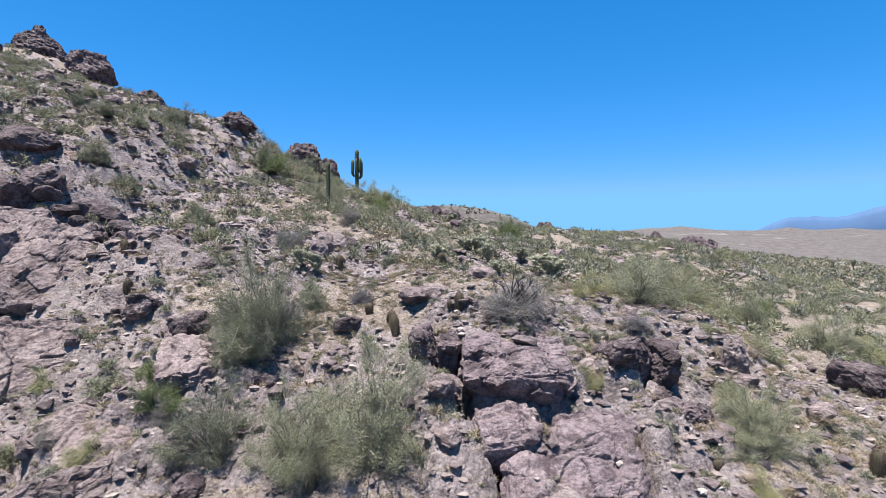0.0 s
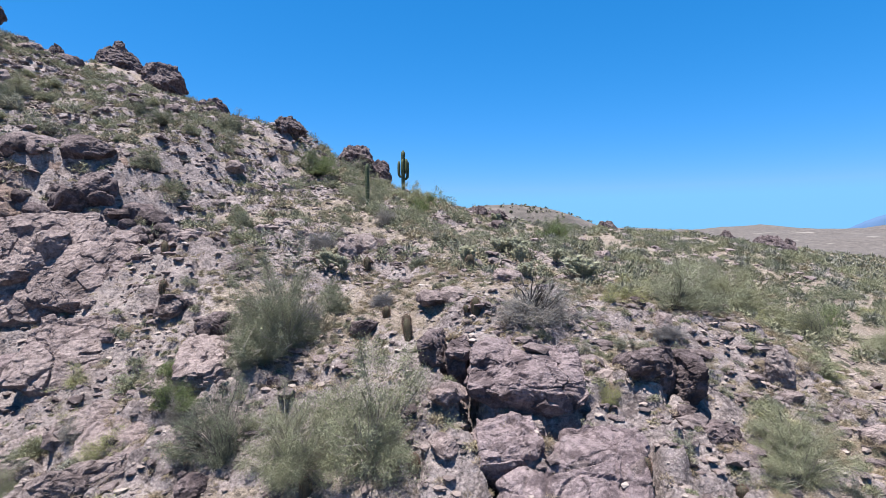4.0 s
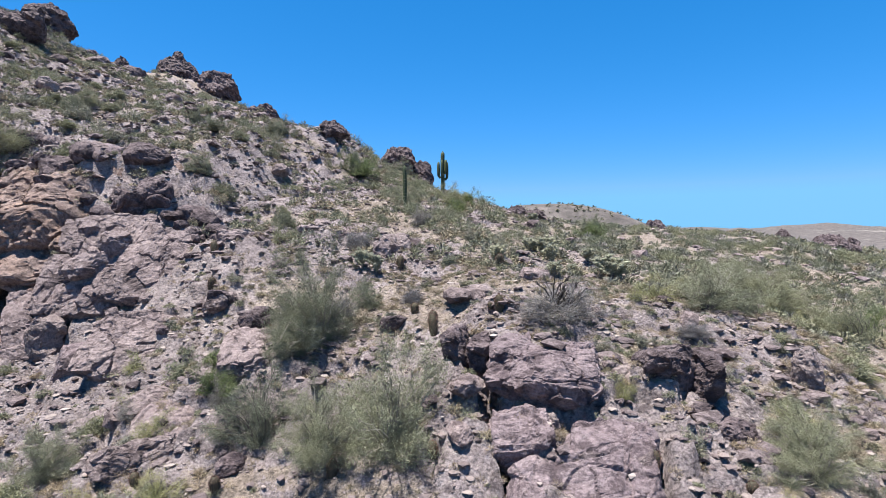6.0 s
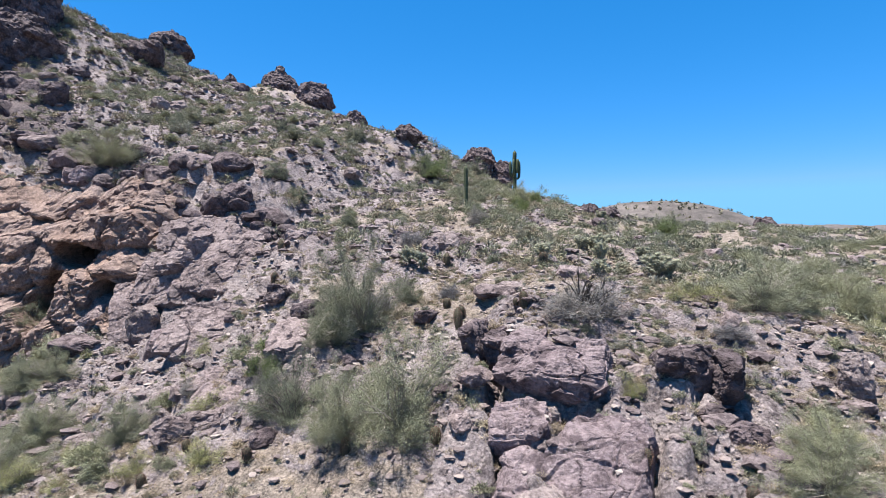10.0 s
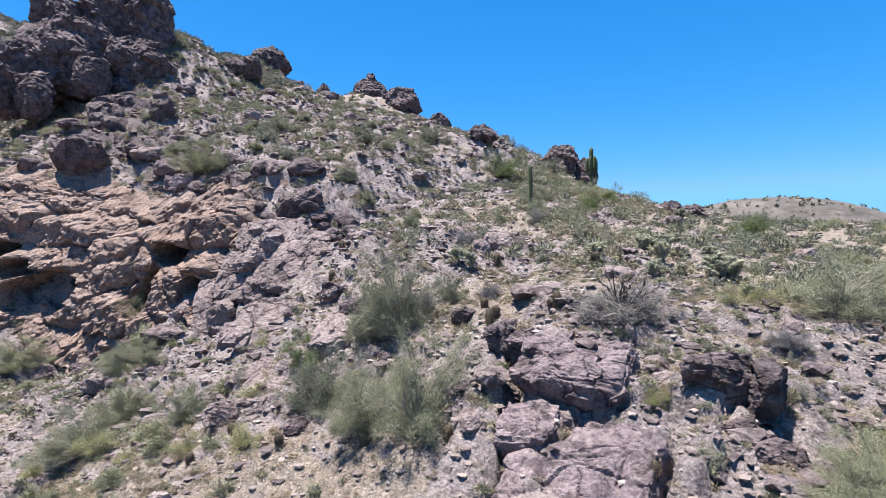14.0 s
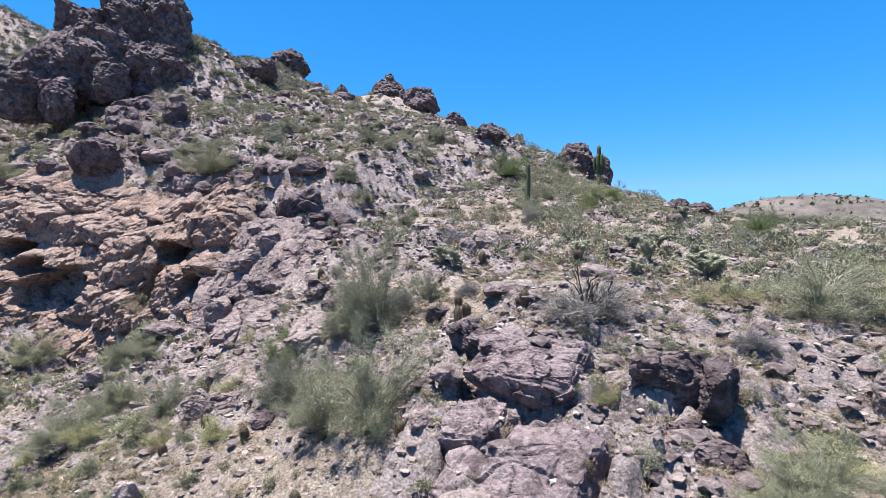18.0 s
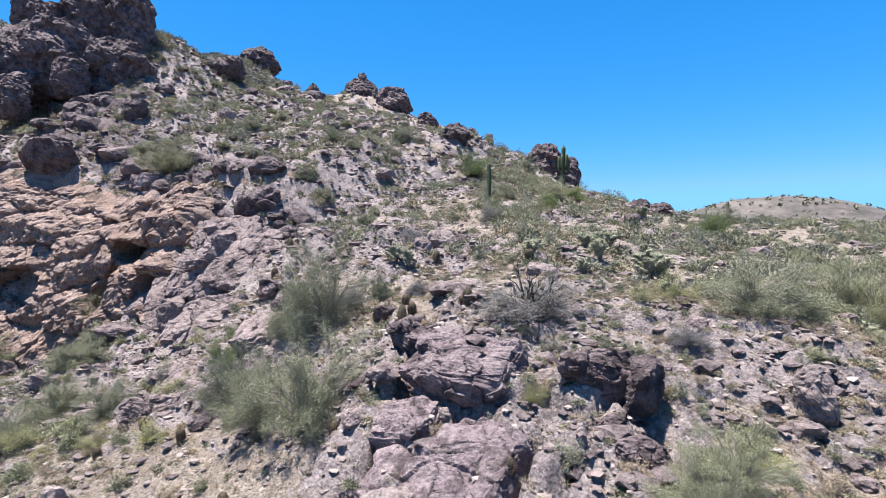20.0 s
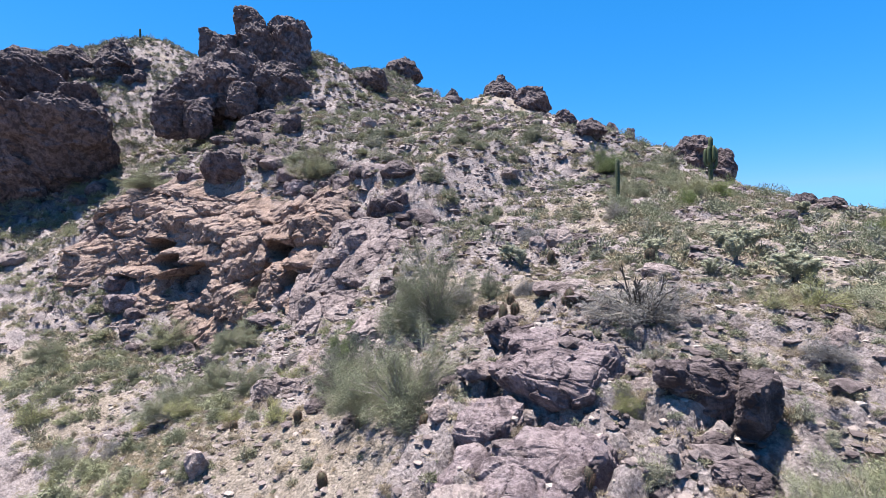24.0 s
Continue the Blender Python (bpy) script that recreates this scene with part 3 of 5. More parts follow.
def shrub_shape(seed, clumps, leaves, leaf, width, twigs=3, low=-4, fuzz=0.085, rise=0.5, thick=0.01, hollow=0.38):
    """A bush one unit wide and tall: stems fork from one foot to clumps of leaves all through a lobed dome."""
    rng = np.random.RandomState(seed)
    lobes = rng.uniform(0.5, 1.1, 9)
    az = rng.uniform(0, 2 * np.pi, clumps)
    el = np.arcsin(rng.uniform(math.sin(radians(low)), 1, clumps))
    r = rng.uniform(hollow, 1.0, clumps) * lobes[(az / (2 * np.pi) * 9).astype(int) % 9]
    tips = np.stack([np.cos(az) * np.cos(el) * r * 0.46, np.sin(az) * np.cos(el) * r * 0.46, 0.05 + np.sin(el) * r * 0.88], 1)
    dome_at = rng.uniform(-0.3, 0.3, (4, 2))
    which = rng.randint(4, size=clumps)
    shrink = rng.uniform(0.45, 0.85, 4)
    shrink[0], dome_at[0] = 0.97, dome_at[0] * 0.3
    tips = tips * shrink[which][:, None]
    tips[:, :2] += dome_at[which]
    wood, ends, ways = [], [], []
    for tip in tips:
        u = np.linspace(0, 1, 4)[:, None]
        line = tip * u + np.array([0, 0, 0.2]) * (u * (1 - u)) + rng.normal(scale=0.09, size=3) * (u * (1 - u) * 2)
        line[0] += rng.normal(scale=0.03, size=3) * (1, 1, 0) - np.array([0, 0, 0.06])
        wood.append(tube(line, np.linspace(thick, thick * 0.35, 4), 3))
        out = tip / (np.linalg.norm(tip) + 1e-6)
        for t in range(twigs):
            way = out * 0.7 + rng.normal(scale=0.55, size=3) + np.array([0, 0, rise])
            end = line[-1] + way * rng.uniform(0.02, 0.06)
            wood.append(tube([line[2] * 0.4 + line[-1] * 0.6, end], (thick * 0.35, thick * 0.12), 3))
            ends.append(end)
            ways.append(way)
        ends.append(tip)
        ways.append(out + (0, 0, rise))
    wood = join(wood)
    if not leaves:
        return wood, None
    ends, ways = np.array(ends), np.array(ways)
    weight = rng.uniform(0.3, 1, len(ends))
    pick = rng.choice(len(ends), size=leaves, p=weight / weight.sum())
    at = ends[pick] - ways[pick] * rng.uniform(0, 0.12, leaves)[:, None] + rng.normal(scale=fuzz, size=(leaves, 3)) * rng.uniform(0.2, 1, leaves)[:, None]
    at[:, 2] = np.abs(at[:, 2]) + 0.01
    return wood, blades(rng, at, ways[pick], leaf, width)


PLANTS = {}


def plant(kind, variants, label, category, leaf_mat, wood_mat, **shape):
    """Build the patterns of one kind of shrub; plants are copied from them."""
    PLANTS[kind] = (variants, label, category, leaf_mat, wood_mat, shape, {})


def put_plant(kind, x, y, tall, wide, seed, group="", label="", sink=0.05):
    variants, lab, category, leaf_mat, wood_mat, shape, made = PLANTS[kind]
    k = seed % variants
    if k not in made:
        (wv, wf), leaf = shrub_shape(1000 + 37 * len(kind) + k * 11 + ord(kind[0]), **shape)
        made[k] = (mesh_of(kind + "_wood", wv, wf, wood_mat), leaf and mesh_of(kind + "_crown", leaf[0], leaf[1], leaf_mat))
    foot = new(category.replace(" ", "_"))
    foot.matrix_world = pose(x, y, z_at(x, y) - sink, 0, 0, (seed * 77.7) % 360) @ Matrix.Diagonal((wide, wide, tall, 1))
    part("woody_frame", made[k][0], foot)
    if made[k][1]:
        part("foliage", made[k][1], foot)
    return tagged(foot, label or lab, category, group)


plant("palo", 3, "airy olive-green palo verde bush on the slope", "bush", LEAF_PALO, WOOD, clumps=130, leaves=85000, leaf=0.011, width=0.0042, fuzz=0.05, twigs=5, rise=0.05, thick=0.006)
plant("palo_far", 3, "airy olive-green palo verde bush on the far slope", "bush", LEAF_PALO, WOOD, clumps=50, leaves=4200, leaf=0.06, width=0.015)
plant("creo", 3, "dark grey-green creosote bush on stony ground", "bush", LEAF_CREO, WOOD_DARK, clumps=85, leaves=42000, leaf=0.013, width=0.0048, fuzz=0.055, twigs=4, rise=0.05, thick=0.006)
plant("creo_far", 3, "dark grey-green creosote bush on the far slope", "bush", LEAF_CREO, WOOD_DARK, clumps=40, leaves=3000, leaf=0.06, width=0.018)
plant("green", 2, "fresh green leafy bush among rocks", "bush", LEAF_GREEN, WOOD_DARK, clumps=60, leaves=18000, leaf=0.022, width=0.0085)
plant("yellow", 2, "yellow-green desert bush on gravel", "bush", LEAF_YELLOW, WOOD, clumps=60, leaves=18000, leaf=0.022, width=0.0065)
plant("brittle", 4, "small grey-green brittlebush mound on gravel", "shrub", LEAF_GREY, WOOD, clumps=42, leaves=2600, leaf=0.06, width=0.02, fuzz=0.07)
plant("dry", 4, "dry tan shrub with bare twigs", "shrub", LEAF_DRY, WOOD, clumps=40, leaves=2000, leaf=0.075, width=0.013, twigs=4)
plant("ash", 2, "leafless ash-grey twiggy shrub", "shrub", TWIG_ASH, WOOD, clumps=90, leaves=16000, leaf=0.055, width=0.0045, twigs=5)
plant("snag", 1, "dead shrub with bare charred stems", "dead shrub", TWIG_ASH, WOOD_DARK, clumps=58, leaves=0, leaf=0.1, width=0.01, twigs=6, low=18, rise=0.9, thick=0.017, hollow=0.55)


def put_rock(name, x, y, size, seed, material=None, level=3, sink=0.3, spin=0, tilt=(0, 0), flat=0.0, cuts=9, rough=0.07, label="", category="rock", group="", lift=0.0, step=0.14, under=0.0, jag=False):
    """One rock at x, y; size: half-lengths; sink: how much of its half-height is in the ground; under: how far the head leans out downhill."""
    v, f = hewn_shape(seed, (8, 12, 18, 28, 40)[min(level, 6) - 2], size, cuts, 12, 0.1, 0.04) if not jag else hewn_shape(seed, 36, size, 10, 22, 0.15, 0.08, 0.3)
    if jag:
        v[:, :2] *= 1 - 0.26 * np.clip(v[:, 2:3] / size[2], -0.3, 1)
    v = turn(v, *tilt, 0)
    v[:, 1] -= under * v[:, 2]
    ob = new(name, mesh_of(name, v, f, material or ROCK))
    ob.matrix_world = pose(x, y, z_at(x, y) + size[2] * (1 - 2 * sink) + lift, 0, 0, spin)
    return tagged(ob, label, category, group)

# ---------------------------------------------------------------- the ground, one sheet to the horizon
def axis(lo, hi, step, outer_lo, outer_hi, grow, mid):
    """Lines close together from lo to hi, then ever wider apart to the outer ends."""
    lines = list(np.arange(lo, hi, step))
    for sign, start, stop in ((1, lines[-1], outer_hi), (-1, lo, outer_lo)):
        s, p, more = step, start, []
        while sign * (stop - p) > 0:
            s *= grow if abs(p - start) < mid else grow + 0.05
            p += sign * s
            more.append(p)
        lines = lines + more if sign > 0 else more[::-1] + lines
    return np.array(lines)


def build_ground():
    xs = axis(-30, 20, 0.15, -4300, 4300, 1.009, 90)
    ys = axis(14, 36, 0.15, -2500, 4600, 1.009, 110)
    gx, gy = np.meshgrid(xs, ys)
    x, y = gx.ravel(), gy.ravel()
    z = land(x, y)
    i = np.arange(len(ys) - 1)[:, None] * len(xs)
    j = np.arange(len(xs) - 1)[None, :]
    a = (i + j).ravel()
    me = mesh_of("ground", np.stack([x, y, z], 1), np.stack([a, a + 1, a + len(xs) + 1, a + len(xs)], 1), GROUND, True)
    me.attributes.new("rock", "FLOAT", "POINT").data.foreach_set("value", rockiness(x, y).astype(np.float32))
    me.attributes.new("bare", "FLOAT", "POINT").data.foreach_set("value", bare(x, y).astype(np.float32))
    me.attributes.new("varnish", "FLOAT", "POINT").data.foreach_set("value", varnish(x, y).astype(np.float32))
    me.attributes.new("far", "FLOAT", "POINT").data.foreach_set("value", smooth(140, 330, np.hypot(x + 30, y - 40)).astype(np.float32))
    return tagged(new("ground", me), "stony pinkish-tan desert hillside with grey-purple bedrock", "ground", kind="structure")


build_ground()

# ---------------------------------------------------------------- named rocks: x, y, half-width, height
DARK_ROCKS = [
    (-60.6, 33.4, 2.90, 3.40),
    (-108.0, 42.1, 3.72, 4.86),
    (-62.3, 44.3, 1.40, 2.67),
    (-106.5, 38.3, 2.63, 4.83),
    (-94.3, 43.4, 2.01, 4.48),
    (-78.9, 70.3, 3.22, 3.27),
    (-17.2, 31.1, 0.85, 0.75),
    (-13.6, 29.3, 0.93, 1.10),
    (-65.2, 29.8, 1.25, 1.51),
    (-31.2, 40.1, 1.61, 1.30),
    (-38.5, 38.1, 0.80, 1.38),
    (-31.5, 40.0, 1.31, 1.12),
    (-29.7, 40.4, 0.95, 0.86),
    (-27.9, 40.5, 1.08, 0.55),
    (-5.1, 29.5, 0.74, 0.54),
    (25.3, 32.7, 1.35, 1.62),
]
GREY_ROCKS = [
    (-8.2, 40.5, 1.01, 1.38),
    (-8.9, 38.7, 0.58, 0.88),
    (-13.9, 43.9, 1.40, 0.67),
    (-17.2, 43.1, 0.66, 0.81),
    (-10.9, 22.1, 0.71, 0.77),
    (-13.3, 21.8, 0.52, 0.64),
    (-19.3, 23.1, 0.95, 0.53),
    (-8.5, 26.0, 0.55, 0.59),
    (-1.3, 30.7, 1.15, 0.64),
    (16.1, 29.8, 0.63, 1.92),
    (18.5, 26.3, 0.56, 0.65),
    (-31.9, 25.5, 0.94, 0.55),
    (-12.3, 14.9, 0.52, 1.24),
    (0.0, 23.1, 0.77, 0.58),
    (-17.3, 30.8, 0.86, 0.92),
    (1.3, 23.2, 0.38, 0.45),
    (15.7, 28.2, 0.70, 0.32),
    (-30.2, 34.7, 2.13, 1.46),
    (-31.0, 31.1, 1.11, 2.61),
    (-29.1, 35.6, 1.44, 2.01),
]
RIDGE_ROCKS = [
    (-102.9, 97.2, 5.17, 4.41),
    (-96.0, 129.3, 4.85, 6.17),
    (-84.6, 130.1, 5.44, 6.21),
    (-87.4, 76.8, 3.26, 2.75),
    (-28.4, 75.3, 2.29, 2.01),
    (-40.7, 101.0, 1.66, 4.13),
    (-39.5, 105.3, 1.47, 3.68),
    (-28.0, 107.8, 3.69, 5.18),
    (-23.4, 109.8, 2.69, 5.87),
    (-1.5, 75.5, 1.60, 1.37),
    (1.0, 75.9, 1.56, 0.84),
    (-132.0, 15.5, 5.05, 5.04),
    (-128.3, 24.3, 4.55, 4.20),
    (-122.4, 31.0, 3.92, 7.11),
    (-61.1, 114.2, 2.71, 3.18),
    (72.2, 185.0, 3.48, 6.12),
    (85.2, 185.0, 5.41, 4.62),
    (91.0, 185.0, 2.90, 3.94),
    (40.3, 207.5, 5.64, 12.88),
    (-93.9, 107.4, 2.35, 3.94),
]
def face_on(x, y):
    """The turn of a rock whose long side lies along the slope below the open valley."""
    return math.degrees(math.atan2(y - 3, x - 8)) - 90


def half(h, sink):
    """Half-height of a block of which h stands above the ground."""
    return h / (2 - 2 * sink)


def put_block(name, x, y, top, size, seed, tilt, material, label, category, spin=0, under=0.15, group="", cuts=5):
    """A squared block whose upper face lies at the given height."""
    v, f = hewn_shape(seed, 84 if size[0] > 2 else 56, size, cuts, 18, 0.085, 0.03)
    v = turn(v, *tilt, 0)
    v[:, 1] -= under * v[:, 2]
    ob = new(name, mesh_of(name, v, f, material))
    ob.matrix_world = pose(x, y, top - float(np.percentile(v[:, 2], 96)), 0, 0, spin)
    return tagged(ob, label, category, group)


put_block("rock_slab", 3.35, 24.75, 10.15, (2.35, 2.1, 1.0), 301, (15, -3), ROCK_SLAB, "broad purple-grey rock slab with a shaded undercut front", "rock slab", -4, 0.55)
put_block("rock_slab", 2.55, 21.75, 8.1, (1.15, 1.15, 1.2), 303, (20, -4), ROCK_SLAB, "small purple-grey slab below a larger one", "rock slab", 6, 0.1)
put_block("rock_slab", 5.0, 20.6, 7.75, (2.5, 2.4, 1.3), 302, (27, -5), ROCK_SLAB, "large tilted purple-grey slab between two joints", "rock slab", -8, 0.0)
put_block("rock_slab", 1.75, 25.7, 10.5, (0.9, 1.5, 1.1), 309, (14, 4), ROCK_SLAB, "purple-grey slab along the fissure", "rock slab", 8, 0.1)
put_block("boulder", 8.75, 26.2, 10.2, (1.25, 1.25, 1.35), 304, (10, 6), ROCK_DARK, "split dark purple boulder with an undercut face", "boulder", 4, 0.35, "halves of the split boulder")
put_block("boulder", 10.35, 26.6, 10.0, (0.65, 1.5, 1.2), 305, (10, 10), ROCK_DARK, "split dark purple boulder with an undercut face", "boulder", 24, 0.3, "halves of the split boulder")
put_block("boulder", -0.95, 26.7, 10.75, (0.7, 1.1, 1.25), 306, (10, -8), ROCK_DARK, "dark cleft boulder above the fissure", "boulder", 5, 0.3, "cleft boulders")
put_block("boulder", 0.3, 26.5, 10.4, (0.55, 1.3, 1.25), 307, (10, 6), ROCK_DARK, "dark cleft boulder above the fissure", "boulder", -8, 0.25, "cleft boulders")
put_block("boulder", 0.15, 24.2, 8.35, (0.6, 0.6, 0.7), 310, (10, 4), ROCK, "blue-grey block beside the fissure", "boulder", 12, 0.05)
put_block("boulder", 0.2, 22.9, 7.5, (0.75, 0.85, 0.8), 311, (22, -4), ROCK_PALE, "pale weathered block beside the fissure", "boulder", -6, 0.0)
put_block("boulder", 9.6, 24.7, 8.15, (0.7, 0.6, 0.6), 312, (8, -6), ROCK_DARK, "dark low boulder on the gravel slope", "boulder", 14, 0.3, "low boulders")
put_block("boulder", 11.1, 23.7, 7.75, (0.95, 0.75, 0.8), 308, (4, 6), ROCK_DARK, "dark low boulder on the gravel slope", "boulder", 10, 0.3, "low boulders")
# bedrock faces of the west slope: x, y, half-width, half-length up the slope
BEDROCK = [
    (-30.7, 34.0, 2.94, 2.56),
    (-30.7, 36.4, 3.30, 1.98),
    (-26.4, 35.8, 2.83, 3.40),
    (-32.7, 32.1, 1.89, 2.92),
    (-37.3, 32.6, 1.74, 2.44),
    (-38.5, 37.9, 3.42, 1.86),
    (-16.4, 23.6, 1.63, 1.30),
    (-14.4, 20.4, 1.64, 0.98),
    (-22.0, 28.8, 2.49, 2.53),
    (-12.3, 26.4, 1.39, 2.04),
    (-14.5, 22.9, 1.63, 1.25),
    (-26.8, 35.0, 2.76, 2.21),
]
for k, (x, y, w, l) in enumerate(BEDROCK):
    rise = math.degrees(math.atan2(z_at(x, y + 2.5) - z_at(x, y - 2.5), 5.0))
    put_block("bedrock_face", x, y, z_at(x, y) + 0.32 + l * math.sin(radians(max(rise, 10))), (w, l, 0.9), 610 + k, (max(rise, 10), 4 * (k % 3 - 1)), ROCK, "smooth weathered grey-pink bedrock face set in the slope", "bedrock", face_on(x, y) * 0.5 + 7 * (k % 4 - 1.5), 0.0, "bedrock faces")
for k, (x, y, w, h) in enumerate(DARK_ROCKS):
    put_rock("rock", x, y, (w, w * 0.8, half(h, 0.25)), 340 + k, ROCK_DARK, 5 if w > 1.2 else 4, 0.25, face_on(x, y) + 9 * (k % 5 - 2), (-8, 5), 0.15, 9, 0.08, "dark angular rock half sunk in the slope", "rock", "dark rocks", under=0.25)
for k, (x, y, w, h) in enumerate(GREY_ROCKS):
    put_rock("rock", x, y, (w, w * 0.75, half(h, 0.28)), 380 + k, ROCK_PALE if k % 3 == 0 else ROCK, 5 if w > 1.2 else 4, 0.28, face_on(x, y) + 13 * (k % 5 - 2), (4, -6), 0.2, 9, 0.07, "grey-purple angular rock bedded in gravel", "rock", "grey rocks")
for k, (x, y, w, h) in enumerate(RIDGE_ROCKS):
    put_rock("ridge_rock", x, y, (w * 0.85, w * 0.7, half(h * 0.95, 0.3)), 420 + k, ROCK_DARK, 5, 0.3, face_on(x, y), (0, 0), 0.0, 8, 0.1, "weathered brown-purple rock outcrop on the ridge", "rock outcrop", "rocks along the ridge", jag=True)


# hilltop masses, block by block: across, away, top, half-width, half-height
CASTLE = ((-0.9, 0.5, 61.4, 2.7, 3.6), (-1.2, 1.0, 58.6, 4.4, 8.5), (6.6, 0.0, 59.4, 3.3, 8.2), (4.0, 2.0, 57.0, 2.6, 7.0), (-6.8, 0.5, 55.2, 3.2, 7.0), (-8.4, 0.0, 56.2, 1.5, 2.2), (-4.8, -2.5, 51.6, 6.5, 6.0), (5.6, -3.5, 49.6, 4.8, 5.0), (-10.5, -4.5, 45.8, 3.0, 4.0), (-13.5, -9.0, 40.6, 2.6, 3.4), (-9.0, -10.0, 39.8, 2.2, 3.0), (-2.0, -8.0, 44.0, 2.4, 3.0))
CRAG = ((-1.2, 0.0, 39.8, 7.6, 9.0), (1.0, 2.5, 43.6, 5.2, 7.0), (-6.0, 7.0, 48.6, 6.6, 6.5), (-11.0, 2.5, 44.5, 5.4, 9.5), (4.6, -0.5, 34.0, 3.6, 5.5), (-7.5, -1.0, 35.5, 4.8, 6.5), (-16.5, 5.0, 47.0, 4.6, 6.0))


def massif(name, x, y, blocks_, seed, label, category, over):
    """A jagged mass of broken blocks, each a part; over: how far the heads lean out."""
    rng = np.random.RandomState(seed)
    foot = new(name)
    low = z_at(x, y) - 1.0
    foot.matrix_world = pose(x, y, low, 0, 0, face_on(x, y))
    for k, (across, away, top, w, h) in enumerate(blocks_):
        v, f = hewn_shape(seed * 31 + k, 52, (w, w * 0.8, h), 6, 34, 0.085, 0.05, 0.12)
        v = turn(v, rng.uniform(-4, 4), rng.uniform(-4, 4), rng.uniform(-20, 20))
        v[:, 1] -= over * v[:, 2]
        v = v + np.array([across, away, top - low - v[:, 2].max()])
        part("rock_block", mesh_of("rock_block", v, f, ROCK_DARK), foot)
    return tagged(foot, label, category)


massif("rock_pinnacle", -86.9, 48.9, CASTLE, 11, "jagged dark volcanic pinnacle with a flat-topped stack on the hilltop", "rock pinnacle", 0.05)
massif("crag", -98.8, 19.3, CRAG, 51, "massive dark overhanging crag on the hillside", "crag", 0.55)

# the broken wall above the gully: hollows as x, z, half-width, half-height
HOLLOWS = ((-61.3, 14.3, 1.9, 1.0), (-41.0, 13.7, 2.6, 1.1), (-42.8, 9.7, 2.3, 2.6), (-55.2, 9.6, 3.6, 2.6), (-59.0, 12.2, 2.0, 1.2), (-36.0, 10.2, 0.9, 1.7), (-63.5, 8.8, 2.4, 1.8), (-32.7, 11.6, 0.9, 0.8))


def gully_wall():
    """A leaning sheet of fractured rock along the bluff, with hollows worn into it."""
    xs, share = np.arange(-77, -24.5, 0.14), np.concatenate([np.linspace(0, 1, 96), [1.0, 1.0, 1.0]])
    gx = np.broadcast_to(xs, (len(share), len(xs)))
    line = np.broadcast_to(bluff_line(xs), gx.shape)
    foot = np.broadcast_to(land(xs, bluff_line(xs) - 3.9) - 1.0, gx.shape)
    head = np.broadcast_to(land(xs, bluff_line(xs) + 7.2) - 0.1, gx.shape)
    u = np.broadcast_to(share[:, None], gx.shape)
    gz = foot + (head - foot) * u
    back = np.interp(u, (0, 0.12, 0.4, 0.5, 0.76, 0.86, 1), (-3.6, -2.8, -1.5, 0.2, 1.4, 3.8, 6.7))
    out = np.zeros(gx.shape)
    run = gz + 0.9 * back
    lean = run * 0.85 - gx * 0.45, gx * 0.9 + run * 0.35
    for size, depth, seed in ((7.0, 1.0, 96), (2.6, 0.4, 97), (1.1, 0.22, 98), (0.5, 0.14, 99), (0.27, 0.1, 90)):
        out += depth * noise2(lean[0] / size, lean[1] / size, seed)
    for size, depth, joint, seed in ((4.2, 0.45, 0.5, 91), (1.7, 0.16, 0.16, 92), (0.75, 0.05, 0.05, 93)):
        level, inside = blocks(lean[0], lean[1], size, seed)
        out += depth * level + joint * (inside - 0.8)
    shelf = (gz * 0.55 + 0.4 * noise2(gx * 0.3, gz * 0.3, 94)) % 1.0
    out += 0.04 * smooth(0.15, 0.75, shelf) * (1 - smooth(0.9, 1.0, shelf))
    for hx, hz, hw, hh in HOLLOWS:
        wob = 0.3 * noise2(gx * 0.8, gz * 0.8, 95)
        e = ((gx - hx) / hw) ** 2 + ((gz - hz) / hh) ** 2 + wob
        out -= 6.0 * (1 - smooth(0.5, 1.05, e))
        out += 1.1 * np.exp(-((gx - hx) / hw) ** 2 - ((gz - hz - hh * 1.25) / (0.4 * hh)) ** 2)
    fade = smooth(-77, -72, gx) * (1 - smooth(-28.5, -24.5, gx)) * (1 - smooth(0.9, 1.0, u))
    sides = smooth(-77, -71, gx) * (1 - smooth(-38, -29, gx))
    gy = line + back - out * fade + 4.5 * (1 - sides)
    gx = gx + out * fade * 0.35
    gz = np.where(np.arange(len(share))[:, None] >= 96, 0, gz)
    for k, extra in enumerate((1.0, 2.2, 4.0)):
        gy[96 + k] = gy[95] + extra
        gz[96 + k] = land(gx[96 + k], gy[96 + k]) - 0.12 * k
    n = len(xs)
    i, j = np.arange(len(share) - 1)[:, None] * n, np.arange(n - 1)[None, :]
    q = (i + j).ravel()
    me = mesh_of("gully_wall", np.stack([gx, gy, gz], -1).reshape(-1, 3), np.stack([q, q + 1, q + n + 1, q + n], 1), ROCK_TAN)
    return tagged(new("gully_wall", me), "broken tan and purple rock wall with dark hollows above the gully", "rock wall", kind="structure")


